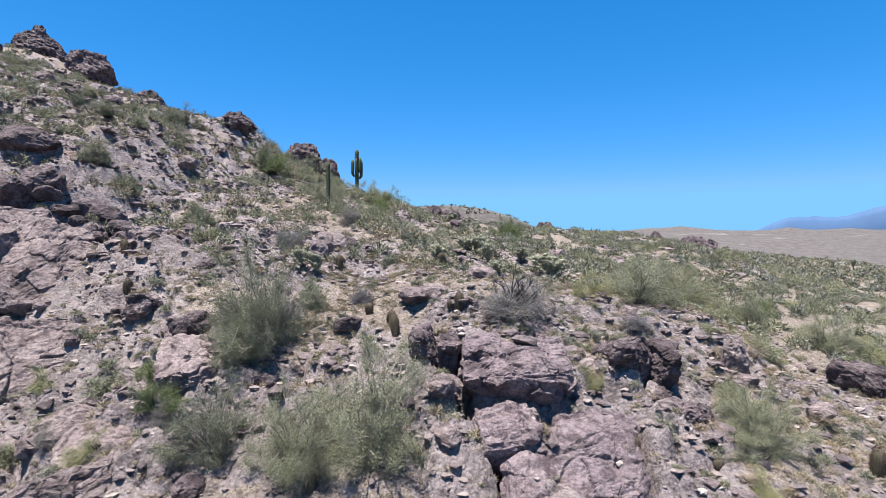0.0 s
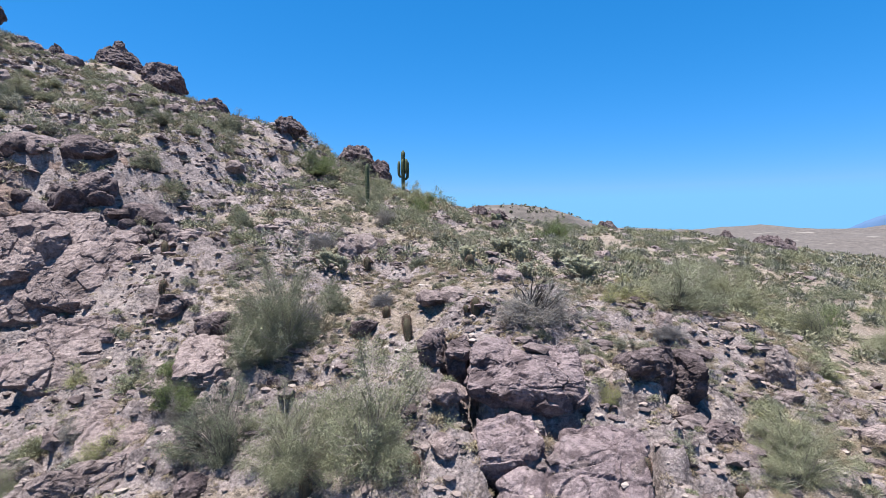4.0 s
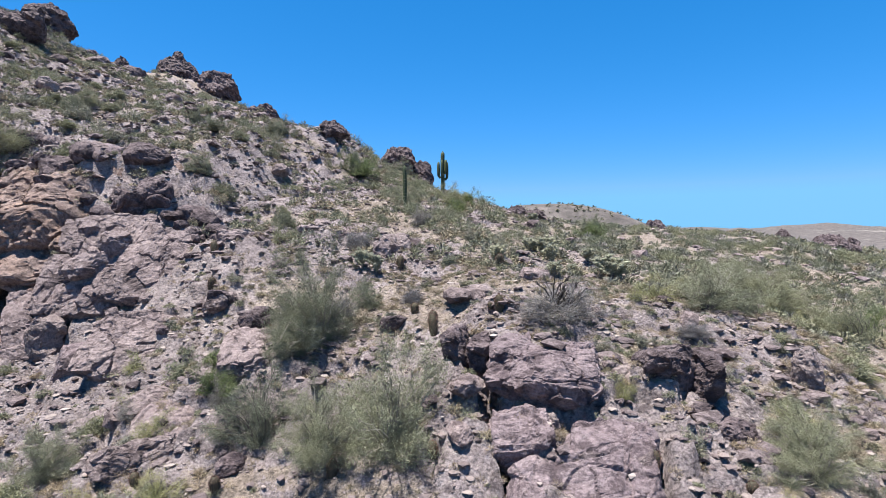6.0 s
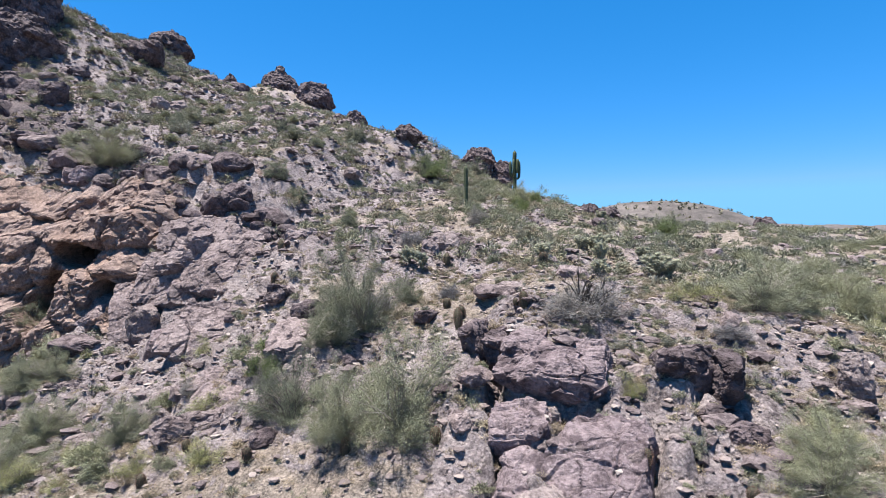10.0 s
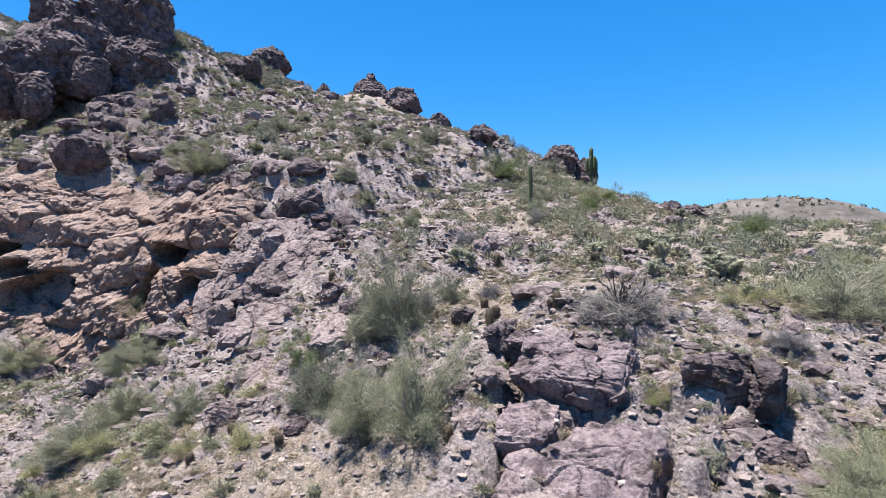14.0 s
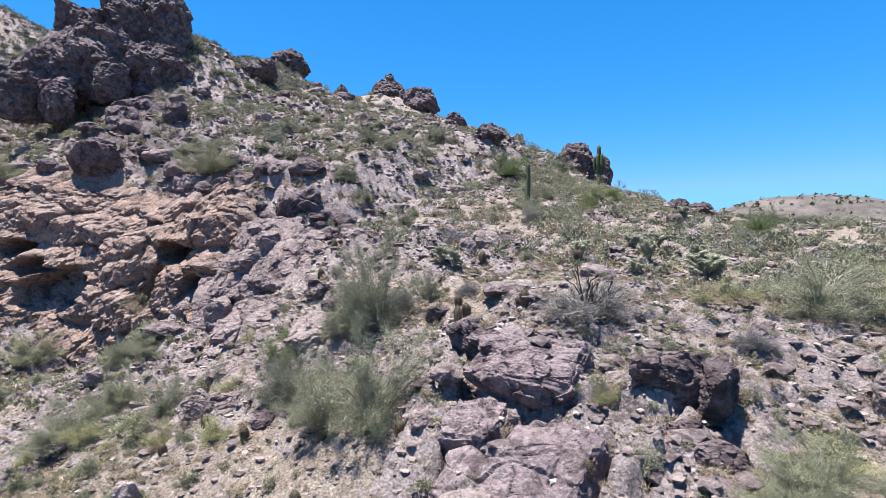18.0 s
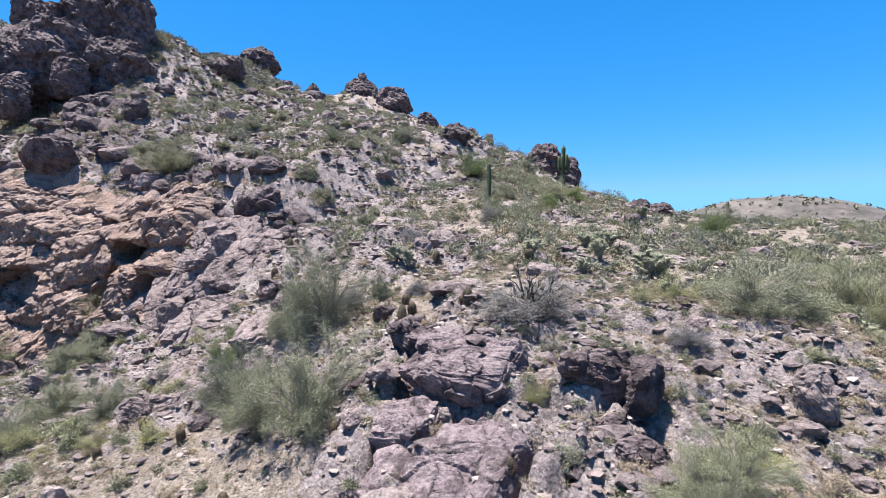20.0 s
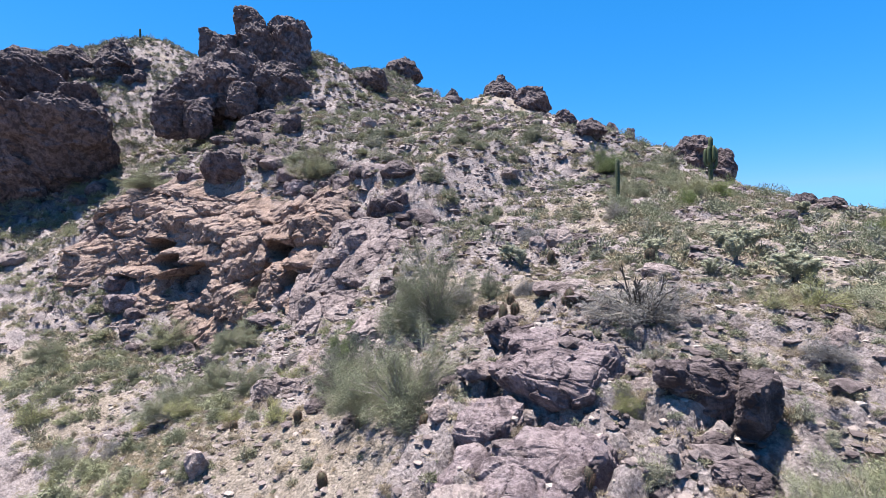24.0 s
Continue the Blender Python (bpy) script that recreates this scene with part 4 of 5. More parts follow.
gully_wall()
rng = np.random.RandomState(17)
for k in range(40):
    x = rng.uniform(-74, -24)
    y = float(bluff_line(x)) + (rng.uniform(-5, -2) if k % 3 == 0 else rng.uniform(7.5, 12))
    w = rng.uniform(0.5, 1.9)
    put_rock("cliff_block", x, y, (w, w * 0.75, w * rng.uniform(0.4, 0.8)), 500 + k, (ROCK, ROCK_DARK, ROCK_SLAB, ROCK_DARK)[k % 4], 4, 0.42, face_on(x, y) + rng.uniform(-30, 30), (rng.uniform(-5, 25), rng.uniform(-10, 10)), 0.1, 8, 0.09, "angular block of the broken gully wall", "rock ledge", "blocks of the gully wall")

# ---------------------------------------------------------------- cacti
def ribbed(points, radii, ribs, depth):
    """A fluted column along points."""
    v, f = tube(points, radii, ribs * 2)
    v = v.reshape(len(points), ribs * 2, 3)
    mid = np.asarray(points)[:, None, :]
    v[:, 1::2] = mid + (v[:, 1::2] - mid) * (1 - depth)
    return v.reshape(-1, 3), f


def dome(height, radius, steps=9):
    """Radii of a column with a rounded head."""
    u = np.linspace(0, 1, steps)
    z = height * u ** 0.8
    r = radius * np.where(z > height - radius, np.sqrt(np.clip(1 - ((z - height + radius) / radius) ** 2, 0.004, 1)), 1.0)
    return z, r


def spines(rng, v, count, length, width):
    at = v[rng.randint(len(v), size=count)]
    out = at - np.array([0, 0, 1]) * at[:, 2:3]
    out = out / (np.linalg.norm(out, axis=1)[:, None] + 1e-6)
    return blades(rng, at, out * 1.4, length, width)


def saguaro(x, y, tall, radius, arms, label):
    foot = new("saguaro")
    foot.matrix_world = pose(x, y, z_at(x, y) - 0.1, 0, 0, 20)
    z, r = dome(tall, radius, 16)
    r = r * np.interp(z / tall, (0, 0.25, 0.6, 1), (0.72, 0.9, 1.05, 0.95))
    v, f = ribbed(np.stack([0.02 * np.sin(z), 0 * z, z], 1), r, 13, 0.22)
    part("trunk", mesh_of("trunk", v, f, CACTUS, True), foot)
    rng = np.random.RandomState(int(tall * 10))
    part("spine_coat", mesh_of("spines", *spines(rng, v, 1500, 0.06, 0.012), SPINE_PALE), foot)
    for az, at, out, up in arms:
        a = radians(az)
        way = np.array([math.cos(a), math.sin(a), 0])
        pts = [way * radius * 0.4 + (0, 0, at), way * out * 0.7 + (0, 0, at - 0.05), way * out + (0, 0, at + 0.25)]
        pts += [way * out * 1.04 + (0, 0, at + 0.25 + up * u) for u in (0.25, 0.5, 0.75, 0.93, 1.0)]
        rr = np.array([0.5, 0.62, 0.72, 0.75, 0.75, 0.72, 0.55, 0.08]) * radius
        v, f = ribbed(np.array(pts), rr, 10, 0.22)
        part("arm", mesh_of("arm", v, f, CACTUS, True), foot)
    return tagged(foot, label, "saguaro cactus")


FAR_SAGUARO = (-133.2, 38.8)
saguaro(-12.4, 78.1, 6.6, 0.3, ((0, 2.5, 0.62, 2.3), (180, 2.8, 0.6, 2.0), (75, 3.2, 0.55, 1.7), (250, 3.0, 0.55, 2.0), (320, 3.4, 0.5, 1.7)), "tall many-armed green saguaro beside the ridge rock")
saguaro(-11.5, 54.3, 4.5, 0.21, (), "slender armless green saguaro on the slope")
saguaro(*FAR_SAGUARO, 3.0, 0.22, (), "small far saguaro on the skyline")
BARRELS = [
    (-2.4, 27.6, 1.21, 0.45),
    (0.9, 29.0, 1.00, 0.48),
    (-22.6, 38.4, 1.18, 0.56),
    (-21.2, 36.2, 1.10, 0.52),
    (-19.1, 32.7, 0.98, 0.51),
    (-7.3, 38.1, 1.00, 0.50),
    (-0.2, 39.0, 0.88, 0.46),
    (-9.6, 19.2, 0.72, 0.42),
    (-13.5, 19.4, 0.65, 0.40),
    (-4.9, 20.0, 0.72, 0.42),
    (-1.0, 20.9, 0.70, 0.42),
    (7.3, 20.7, 0.91, 0.52),
    (10.9, 21.3, 0.65, 0.43),
    (18.2, 22.5, 1.22, 0.58),
    (-14.2, 17.4, 0.61, 0.40),
    (2.0, 20.2, 0.52, 0.34),
    (-0.0, 39.0, 0.94, 0.41),
    (-53.0, 73.5, 1.53, 0.79),
    (-10.4, 62.3, 0.91, 0.54),
    (-18.6, 48.2, 0.67, 0.41),
    (-2.8, 29.0, 0.81, 0.49),
    (-3.3, 17.2, 0.71, 0.42),
    (-4.1, 30.1, 0.65, 0.45),
    (0.4, 29.2, 0.41, 0.28),
    (-18.7, 47.3, 0.78, 0.46),
]


def barrel_meshes(cache={}):
    if not cache:
        z, r = dome(1.0, 0.42, 12)
        r = r * np.interp(z, (0, 0.3, 0.7, 1), (0.8, 1.0, 1.0, 0.9))
        v, f = ribbed(np.stack([0 * z, 0 * z, z], 1), r, 18, 0.16)
        cache["body"] = mesh_of("barrel_body", v, f, BARREL, True)
        cache["spines"] = mesh_of("barrel_spines", *spines(np.random.RandomState(5), v.reshape(12, 36, 3)[:, ::2].reshape(-1, 3), 1300, 0.11, 0.02), SPINE_RED)
    return cache


def barrel(x, y, tall, wide, k, group="barrel cacti on the slope"):
    foot = new("barrel_cactus")
    wide = max(wide, 0.36 * tall)
    foot.matrix_world = pose(x, y, z_at(x, y) - 0.06, 6 * (k % 3 - 1), 5 * (k % 4 - 1.5), 40 * k) @ Matrix.Diagonal((wide / 0.84, wide / 0.84, tall, 1))
    part("body", barrel_meshes()["body"], foot)
    part("spine_coat", barrel_meshes()["spines"], foot, "red-brown curved spines")
    return tagged(foot, "stout reddish-brown barrel cactus on stony ground", "barrel cactus", group)


for k, (x, y, h, w) in enumerate(BARRELS):
    barrel(x, y, h, w, k)
CHOLLAS = [
    (1.8, 45.2, 1.33, 2.15),
    (3.3, 46.7, 1.42, 2.07),
    (7.5, 40.6, 1.70, 3.50),
    (3.7, 39.0, 1.24, 1.89),
    (-8.5, 36.2, 1.58, 1.81),
    (7.8, 40.2, 1.52, 2.32),
    (3.6, 43.0, 1.88, 1.95),
    (-0.4, 39.8, 1.47, 2.24),
    (2.9, 45.7, 1.62, 2.31),
    (5.0, 41.8, 0.82, 1.39),
    (1.2, 65.9, 1.38, 2.14),
    (-9.5, 36.1, 1.62, 1.76),
    (8.4, 40.5, 1.39, 2.27),
    (116.4, 161.3, 2.90, 2.26),
    (122.9, 162.0, 3.65, 2.27),
    (111.1, 164.7, 2.22, 2.30),
    (6.4, 44.8, 1.31, 2.00),
    (9.3, 36.9, 0.94, 1.62),
]


def cholla_meshes(seed):
    """Branching chains of fat joints under pale spines."""
    rng = np.random.RandomState(seed)
    joints, trunk = [], [tube([(0, 0, -0.1), (0.02, 0, 0.25), (0, 0.03, 0.5)], (0.07, 0.06, 0.05), 6)]
    for s in range(17):
        az, p = rng.uniform(0, 2 * np.pi), np.array([0, 0, rng.uniform(0.15, 0.5)])
        way = np.array([math.cos(az) * 0.8, math.sin(az) * 0.8, rng.uniform(0.3, 1.3)])
        for j in range(4):
            way = way + rng.normal(scale=0.35, size=3) + np.array([0, 0, 0.3])
            way /= np.linalg.norm(way)
            q = p + way * rng.uniform(0.1, 0.17)
            joints.append(tube([p, p + (q - p) * 0.15, (p + q) / 2, q - (q - p) * 0.12, q], (0.012, 0.045, 0.056, 0.045, 0.01), 6))
            p = q
    jv, jf = join(joints)
    c = np.repeat(jv, 6, 0) + rng.normal(scale=0.02, size=(len(jv) * 6, 3))
    sv = blades(rng, c, rng.normal(size=c.shape), 0.055, 0.012)
    return mesh_of("cholla_trunk", *join(trunk), WOOD_DARK), mesh_of("cholla_joints", jv, jf, LEAF_CHOLLA, True), mesh_of("cholla_spines", *sv, SPINE_PALE)


CHOLLA_SET = [cholla_meshes(s) for s in (3, 4, 5)]


def cholla(x, y, tall, wide, k, group="cholla clumps on the bench"):
    foot = new("cholla")
    foot.matrix_world = pose(x, y, z_at(x, y), 0, 0, 67 * k) @ Matrix.Diagonal((wide, wide, tall, 1))
    for name, me in zip(("trunk", "joint_chain", "spine_coat"), CHOLLA_SET[k % 3]):
        part(name, me, foot)
    return tagged(foot, "pale spiny cholla clump on sandy ground", "cholla cactus", group)


for k, (x, y, h, w) in enumerate(CHOLLAS):
    cholla(x, y, h, w, k)

# ---------------------------------------------------------------- named shrubs: x, y, height, width
PALO_BUSHES = [
    (-9.1, 28.4, 8.02, 5.78),
    (-2.9, 21.1, 6.86, 6.45),
    (-5.8, 21.1, 4.61, 4.74),
    (-9.8, 26.7, 3.78, 2.85),
    (13.3, 37.1, 4.61, 6.98),
    (19.6, 45.4, 4.73, 5.74),
    (14.0, 23.8, 2.75, 3.44),
    (-47.7, 40.1, 6.72, 7.89),
    (18.2, 48.0, 4.99, 7.79),
    (13.4, 22.2, 2.99, 3.91),
    (28.7, 41.1, 4.00, 5.64),
    (-15.1, 72.5, 2.86, 5.23),
    (-51.4, 55.1, 3.38, 4.38),
    (-71.2, 25.9, 4.61, 8.85),
    (-8.8, 65.7, 3.77, 6.51),
    (-52.8, 23.3, 4.55, 7.15),
    (-34.5, 24.2, 3.40, 3.53),
    (-24.7, 17.4, 4.25, 5.44),
    (-26.6, 20.5, 4.11, 4.44),
    (-56.5, 12.7, 3.66, 4.84),
    (-26.7, 20.6, 3.17, 3.42),
    (-19.0, 20.0, 3.26, 3.47),
    (-44.9, 31.5, 4.40, 5.00),
    (-33.2, 25.3, 3.60, 4.60),
    (-12.8, 56.4, 3.20, 3.40),
]
CREOSOTE_BUSHES = [
    (-9.1, 21.5, 4.97, 4.61),
    (-22.9, 69.0, 5.15, 3.77),
    (8.0, 67.9, 3.48, 4.86),
    (23.9, 41.2, 4.25, 4.71),
    (-12.2, 59.2, 2.73, 3.15),
    (-32.5, 67.4, 3.29, 3.25),
    (-20.4, 82.4, 3.93, 4.99),
    (-46.5, 32.8, 4.01, 4.45),
    (-46.6, 32.1, 4.07, 4.61),
    (-26.5, 45.4, 2.29, 2.77),
    (-19.3, 43.3, 2.59, 2.98),
    (-28.4, 45.5, 3.13, 4.06),
    (8.3, 71.7, 2.86, 4.53),
    (-33.3, 54.1, 2.63, 3.85),
    (-28.6, 45.3, 2.90, 3.76),
    (-19.2, 43.1, 2.11, 2.59),
    (-26.7, 45.3, 2.03, 2.60),
    (-42.3, 17.7, 2.49, 3.45),
    (-13.2, 14.5, 1.73, 2.28),
    (-7.6, 32.4, 2.80, 2.33),
    (-41.0, 60.9, 3.20, 4.40),
    (-34.3, 67.9, 3.20, 4.00),
    (-50.2, 53.3, 3.80, 5.40),
    (-32.4, 66.7, 4.40, 5.40),
]
GREEN_BUSHES = [
    (-12.5, 23.3, 2.09, 2.17),
    (-6.7, 59.8, 3.53, 3.23),
    (-7.4, 68.1, 3.12, 4.62),
    (-13.7, 25.5, 1.81, 2.50),
    (8.2, 66.0, 3.40, 4.60),
    (26.6, 45.4, 4.20, 4.40),
    (-22.4, 69.3, 5.60, 5.60),
]
YELLOW_BUSHES = [
    (8.5, 34.0, 1.18, 1.68),
    (6.6, 24.2, 1.33, 1.13),
    (-26.7, 15.3, 1.59, 2.16),
    (7.0, 24.4, 0.99, 1.07),
    (31.9, 40.2, 2.24, 3.25),
    (-22.4, 17.1, 1.85, 2.56),
    (9.8, 35.9, 1.91, 3.00),
    (14.1, 26.2, 1.16, 2.41),
    (-39.4, 9.9, 2.50, 3.63),
]
BRITTLEBUSHES = [
    (9.0, 22.0, 1.09, 1.41),
    (6.4, 25.7, 1.10, 1.25),
    (5.8, 22.7, 0.95, 1.14),
    (6.0, 25.7, 1.14, 1.29),
    (9.0, 22.0, 1.13, 1.41),
    (14.5, 27.4, 1.09, 1.10),
    (9.6, 29.5, 0.92, 1.36),
    (-0.4, 43.9, 1.43, 1.84),
    (8.7, 29.8, 0.75, 1.26),
    (-45.5, 49.1, 3.05, 4.52),
    (-40.1, 47.0, 2.81, 4.17),
    (-29.3, 60.0, 2.48, 3.37),
    (-52.8, 49.2, 2.51, 3.48),
    (-11.0, 16.8, 1.47, 1.77),
    (-5.7, 17.8, 1.00, 1.23),
    (11.7, 27.1, 0.87, 1.33),
    (14.1, 27.3, 1.07, 1.11),
    (8.2, 29.2, 0.98, 1.20),
    (-4.0, 38.9, 1.36, 1.74),
    (-3.0, 44.2, 1.64, 2.15),
    (-33.3, 34.9, 1.85, 2.20),
    (-21.9, 22.2, 1.66, 2.07),
]
ASH_SHRUBS = [
    (4.5, 30.4, 2.70, 6.00),
    (11.4, 31.9, 1.32, 2.20),
    (-12.0, 41.5, 1.81, 2.82),
    (-11.7, 40.9, 2.24, 2.32),
    (-12.1, 23.1, 1.30, 1.61),
    (-28.5, 10.4, 1.87, 2.59),
    (-24.7, 13.2, 1.78, 2.06),
    (-8.7, 31.0, 2.25, 2.72),
    (-16.4, 22.2, 0.99, 1.29),
    (-5.1, 32.6, 1.70, 2.00),
    (-8.5, 48.7, 2.20, 2.50),
    (-37.7, 46.6, 2.60, 3.40),
]
for kind, beds in (("palo", PALO_BUSHES), ("creo", CREOSOTE_BUSHES), ("green", GREEN_BUSHES), ("yellow", YELLOW_BUSHES), ("brittle", BRITTLEBUSHES), ("ash", ASH_SHRUBS)):
    for k, (x, y, h, w) in enumerate(beds):
        put_plant(kind, x, y, h, w, k * 3 + len(kind), kind + " shrubs")
sx, sy, sh, sw = ASH_SHRUBS[0]
put_plant("snag", sx - 0.7, sy - 0.1, 3.3, 3.9, 1)

# ---------------------------------------------------------------- wild growth and loose stones
def scatter(rng, count, x0, x1, y0, y1, keep):
    """Chance places in a field, thinned by keep(x, y), which gives 0 to 1."""
    x, y = rng.uniform(x0, x1, count), rng.uniform(y0, y1, count)
    hold = rng.uniform(size=count) < keep(x, y)
    return x[hold], y[hold]


def patchy(x, y):
    return np.clip(0.55 + 0.7 * noise2(x / 11, y / 11, 71) + 0.4 * noise2(x / 4, y / 4, 72), 0, 1)


def open_ground(x, y):
    return np.clip(1.2 - 0.7 * rockiness(x, y), 0.15, 1) * patchy(x, y) * (1 - 0.7 * bare(x, y))


def stuff(name, v, f, material, label, category):
    return tagged(new(name, mesh_of(name, v, f, material)), label, category, kind="stuff")


def tuft_field(seed, x, y, size, per, droop, fine=0.05):
    """Small domes of blades at each place, in one mesh."""
    rng = np.random.RandomState(seed)
    n = len(x)
    z = land(x, y)
    size = size * rng.uniform(0.6, 1.5, n)
    az = rng.uniform(0, 2 * np.pi, (n, per))
    el = rng.uniform(0.1, 1.45, (n, per))
    reach = size[:, None] * rng.uniform(0.3, 1.0, (n, per)) ** 0.7
    way = np.stack([np.cos(az) * np.cos(el), np.sin(az) * np.cos(el), np.sin(el) * droop], -1)
    foot = np.stack([x, y, z - 0.02], -1)[:, None, :]
    at = (foot + way * reach[..., None] * 0.75).reshape(-1, 3)
    return blades(rng, at, way.reshape(-1, 3) * 1.2, float(np.mean(size)) * 0.36, float(np.mean(size)) * fine)


def stone_field(seed, x, y, size):
    """Angular stones of many sizes in one mesh."""
    rng = np.random.RandomState(seed)
    patterns = [rock_shape(900 + k, 1, 3, 0.12, (1, rng.uniform(0.6, 0.9), rng.uniform(0.3, 0.6)), boxy=1.0) for k in range(9)]
    z = land(x, y)
    vs, fs, n = [], [], 0
    for k, (v, f) in enumerate(patterns):
        pick = np.arange(len(x)) % 9 == k
        m = int(pick.sum())
        a = rng.uniform(0, 2 * np.pi, m)
        c, s = np.cos(a)[:, None], np.sin(a)[:, None]
        w = np.stack([v[:, 0] * c - v[:, 1] * s, v[:, 0] * s + v[:, 1] * c, np.broadcast_to(v[:, 2], (m, len(v)))], -1)
        w = w * size[pick][:, None, None] + np.stack([x[pick], y[pick], z[pick] + size[pick] * 0.18], -1)[:, None, :]
        vs.append(w.reshape(-1, 3))
        fs.append((f[None] + (np.arange(m) * len(v))[:, None, None] + n).reshape(-1, 3))
        n += m * len(v)
    return np.concatenate(vs), np.concatenate(fs)


def mound_shape(seed, count, long, wide):
    """A small lobed dome of twigs and leaves, one unit in radius."""
    rng = np.random.RandomState(seed)
    az, up = rng.uniform(0, 2 * np.pi, count), rng.uniform(0, 1, count)
    flat = np.sqrt(1 - up ** 2)
    way = np.stack([np.cos(az) * flat, np.sin(az) * flat, up], 1)
    r = (0.78 + 0.35 * noise3(way, 0.7, seed)) * rng.uniform(0.12, 1, count) ** 0.45
    return blades(rng, way * r[:, None] * (1, 1, 0.85) - way * long * 0.3, way * 0.9, long, wide)


def mound_field(seed, x, y, size, count, long, wide):
    """Domes of brush at each place, in one mesh."""
    rng = np.random.RandomState(seed)
    patterns = [mound_shape(seed * 50 + k, count, long, wide) for k in range(7)]
    z = land(x, y)
    vs, fs, n = [], [], 0
    for k, (v, f) in enumerate(patterns):
        pick = np.arange(len(x)) % 7 == k
        m = int(pick.sum())
        a, tall = rng.uniform(0, 2 * np.pi, m), rng.uniform(0.65, 1.25, m)
        c, s = np.cos(a)[:, None], np.sin(a)[:, None]
        w = np.stack([v[:, 0] * c - v[:, 1] * s, (v[:, 0] * s + v[:, 1] * c) * rng.uniform(0.7, 1, m)[:, None], v[None, :, 2] * tall[:, None]], -1)
        w = w * size[pick][:, None, None] + np.stack([x[pick], y[pick], z[pick] - 0.03], -1)[:, None, :]
        vs.append(w.reshape(-1, 3))
        fs.append((f[None] + (np.arange(m) * len(v))[:, None, None] + n).reshape(-1, 3))
        n += m * len(v)
    return np.concatenate(vs), np.concatenate(fs)


def spread(rng, n, low, high):
    """Sizes of which most are small."""
    return low * (high / low) ** (rng.uniform(size=n) ** 1.4)


rng = np.random.RandomState(7)
near_side = lambda a, b: (b < 38) & (a > -34)
x, y = scatter(rng, 5200, -34, 30, 11, 38, open_ground)
stuff("dry_tufts", *tuft_field(1, x, y, 0.36, 110, 0.85, 0.045), TUFT_TAN, "low dry straw-coloured tufts over the slope", "dry tufts")
x, y = scatter(rng, 4800, -34, 32, 11, 38, open_ground)
stuff("low_brush", *mound_field(2, x, y, spread(rng, len(x), 0.2, 0.62), 420, 0.26, 0.06), BRUSH, "low tan and olive brush over the slope", "low brush")
bench = lambda a, b: smooth(-8, 6, a) * smooth(24, 36, b)
x, y = scatter(rng, 24000, -85, 30, 8, 85, lambda a, b: np.maximum(open_ground(a, b), 0.3) * (1 - near_side(a, b)) * (1 - bench(a, b)))
stuff("hill_brush", *mound_field(9, x, y, spread(rng, len(x), 0.32, 1.2), 190, 0.24, 0.085), BRUSH, "tan and olive brush farther up the slope", "low brush")
x, y = scatter(rng, 15000, -10, 85, 22, 125, lambda a, b: np.clip(patchy(a, b) + 0.15, 0, 1) * bench(a, b) * (1 - near_side(a, b)))
stuff("bench_brush", *mound_field(10, x, y, spread(rng, len(x), 0.35, 1.3), 150, 0.3, 0.1), BRUSH_GREEN, "grey-green brush on the gravel bench", "low brush")
x, y = scatter(rng, 11500, -155, -80, 2, 95, lambda a, b: np.clip(patchy(a, b) + 0.35, 0, 1))
stuff("hilltop_brush", *mound_field(11, x, y, spread(rng, len(x), 0.55, 1.6), 130, 0.25, 0.1), BRUSH_GREEN, "grey-green brush on the hilltop", "low brush")
x, y = scatter(rng, 9500, -120, 160, 85, 240, lambda a, b: patchy(a, b) * ((a < 20) | (b > 125) | (a > 85)))
stuff("slope_brush", *mound_field(3, x, y, spread(rng, len(x), 0.5, 1.4), 60, 0.42, 0.2), BRUSH, "grey-green brush on the upper slope", "low brush")
x, y = scatter(rng, 12000, 45, 200, 80, 250, lambda a, b: np.clip(patchy(a, b) + 0.2, 0, 1))
stuff("valley_brush", *mound_field(12, x, y, spread(rng, len(x), 0.7, 2.0), 50, 0.42, 0.2), BRUSH_GREEN, "grey-green brush where the bench falls to the plain", "low brush")
x, y = scatter(rng, 24000, -60, 28, 13, 62, lambda a, b: (0.45 + 0.55 * rockiness(a, b)) * (1 - 0.8 * bare(a, b)))
size = 0.06 * rng.uniform(0.05, 1, len(x)) ** -0.75
stuff("loose_stones", *stone_field(4, x, y, np.minimum(size, 0.27)), STONES, "loose angular grey and tan stones", "stones")
x, y = scatter(rng, 22000, -165, 60, 3, 180, lambda a, b: (0.3 + 0.7 * rockiness(a, b)) * ((b > 60) | (a < -58)))
size = 0.15 * rng.uniform(0.05, 1, len(x)) ** -0.7
stuff("slope_stones", *stone_field(5, x, y, np.minimum(size, 0.7)), RUBBLE, "loose stones on the upper slope", "stones")
x, y = scatter(rng, 30000, -100, 32, 13, 90, lambda a, b: (0.12 + smooth(0.3, 0.8, rockiness(a, b))) * smooth(-0.3, 0.3, noise2(a / 2.2, b / 2.2, 77)) * (1 - 0.6 * bare(a, b)))
size = 0.17 * rng.uniform(0.04, 1, len(x)) ** -0.5
stuff("rubble", *stone_field(15, x, y, np.minimum(size, 0.75)), RUBBLE, "broken purple-grey rock rubble bedded in the slope", "rubble")
x, y = scatter(rng, 42000, -200, 1150, 190, 1350, lambda a, b: np.clip(0.6 + 0.8 * noise2(a / 90, b / 90, 75), 0, 1) * (b > 0.35 * a))
stuff("far_brush", *mound_field(6, x, y, spread(rng, len(x), 1.2, 3.2), 12, 0.7, 0.45), TUFT_FAR, "far scrub on the plain and hills", "far scrub")

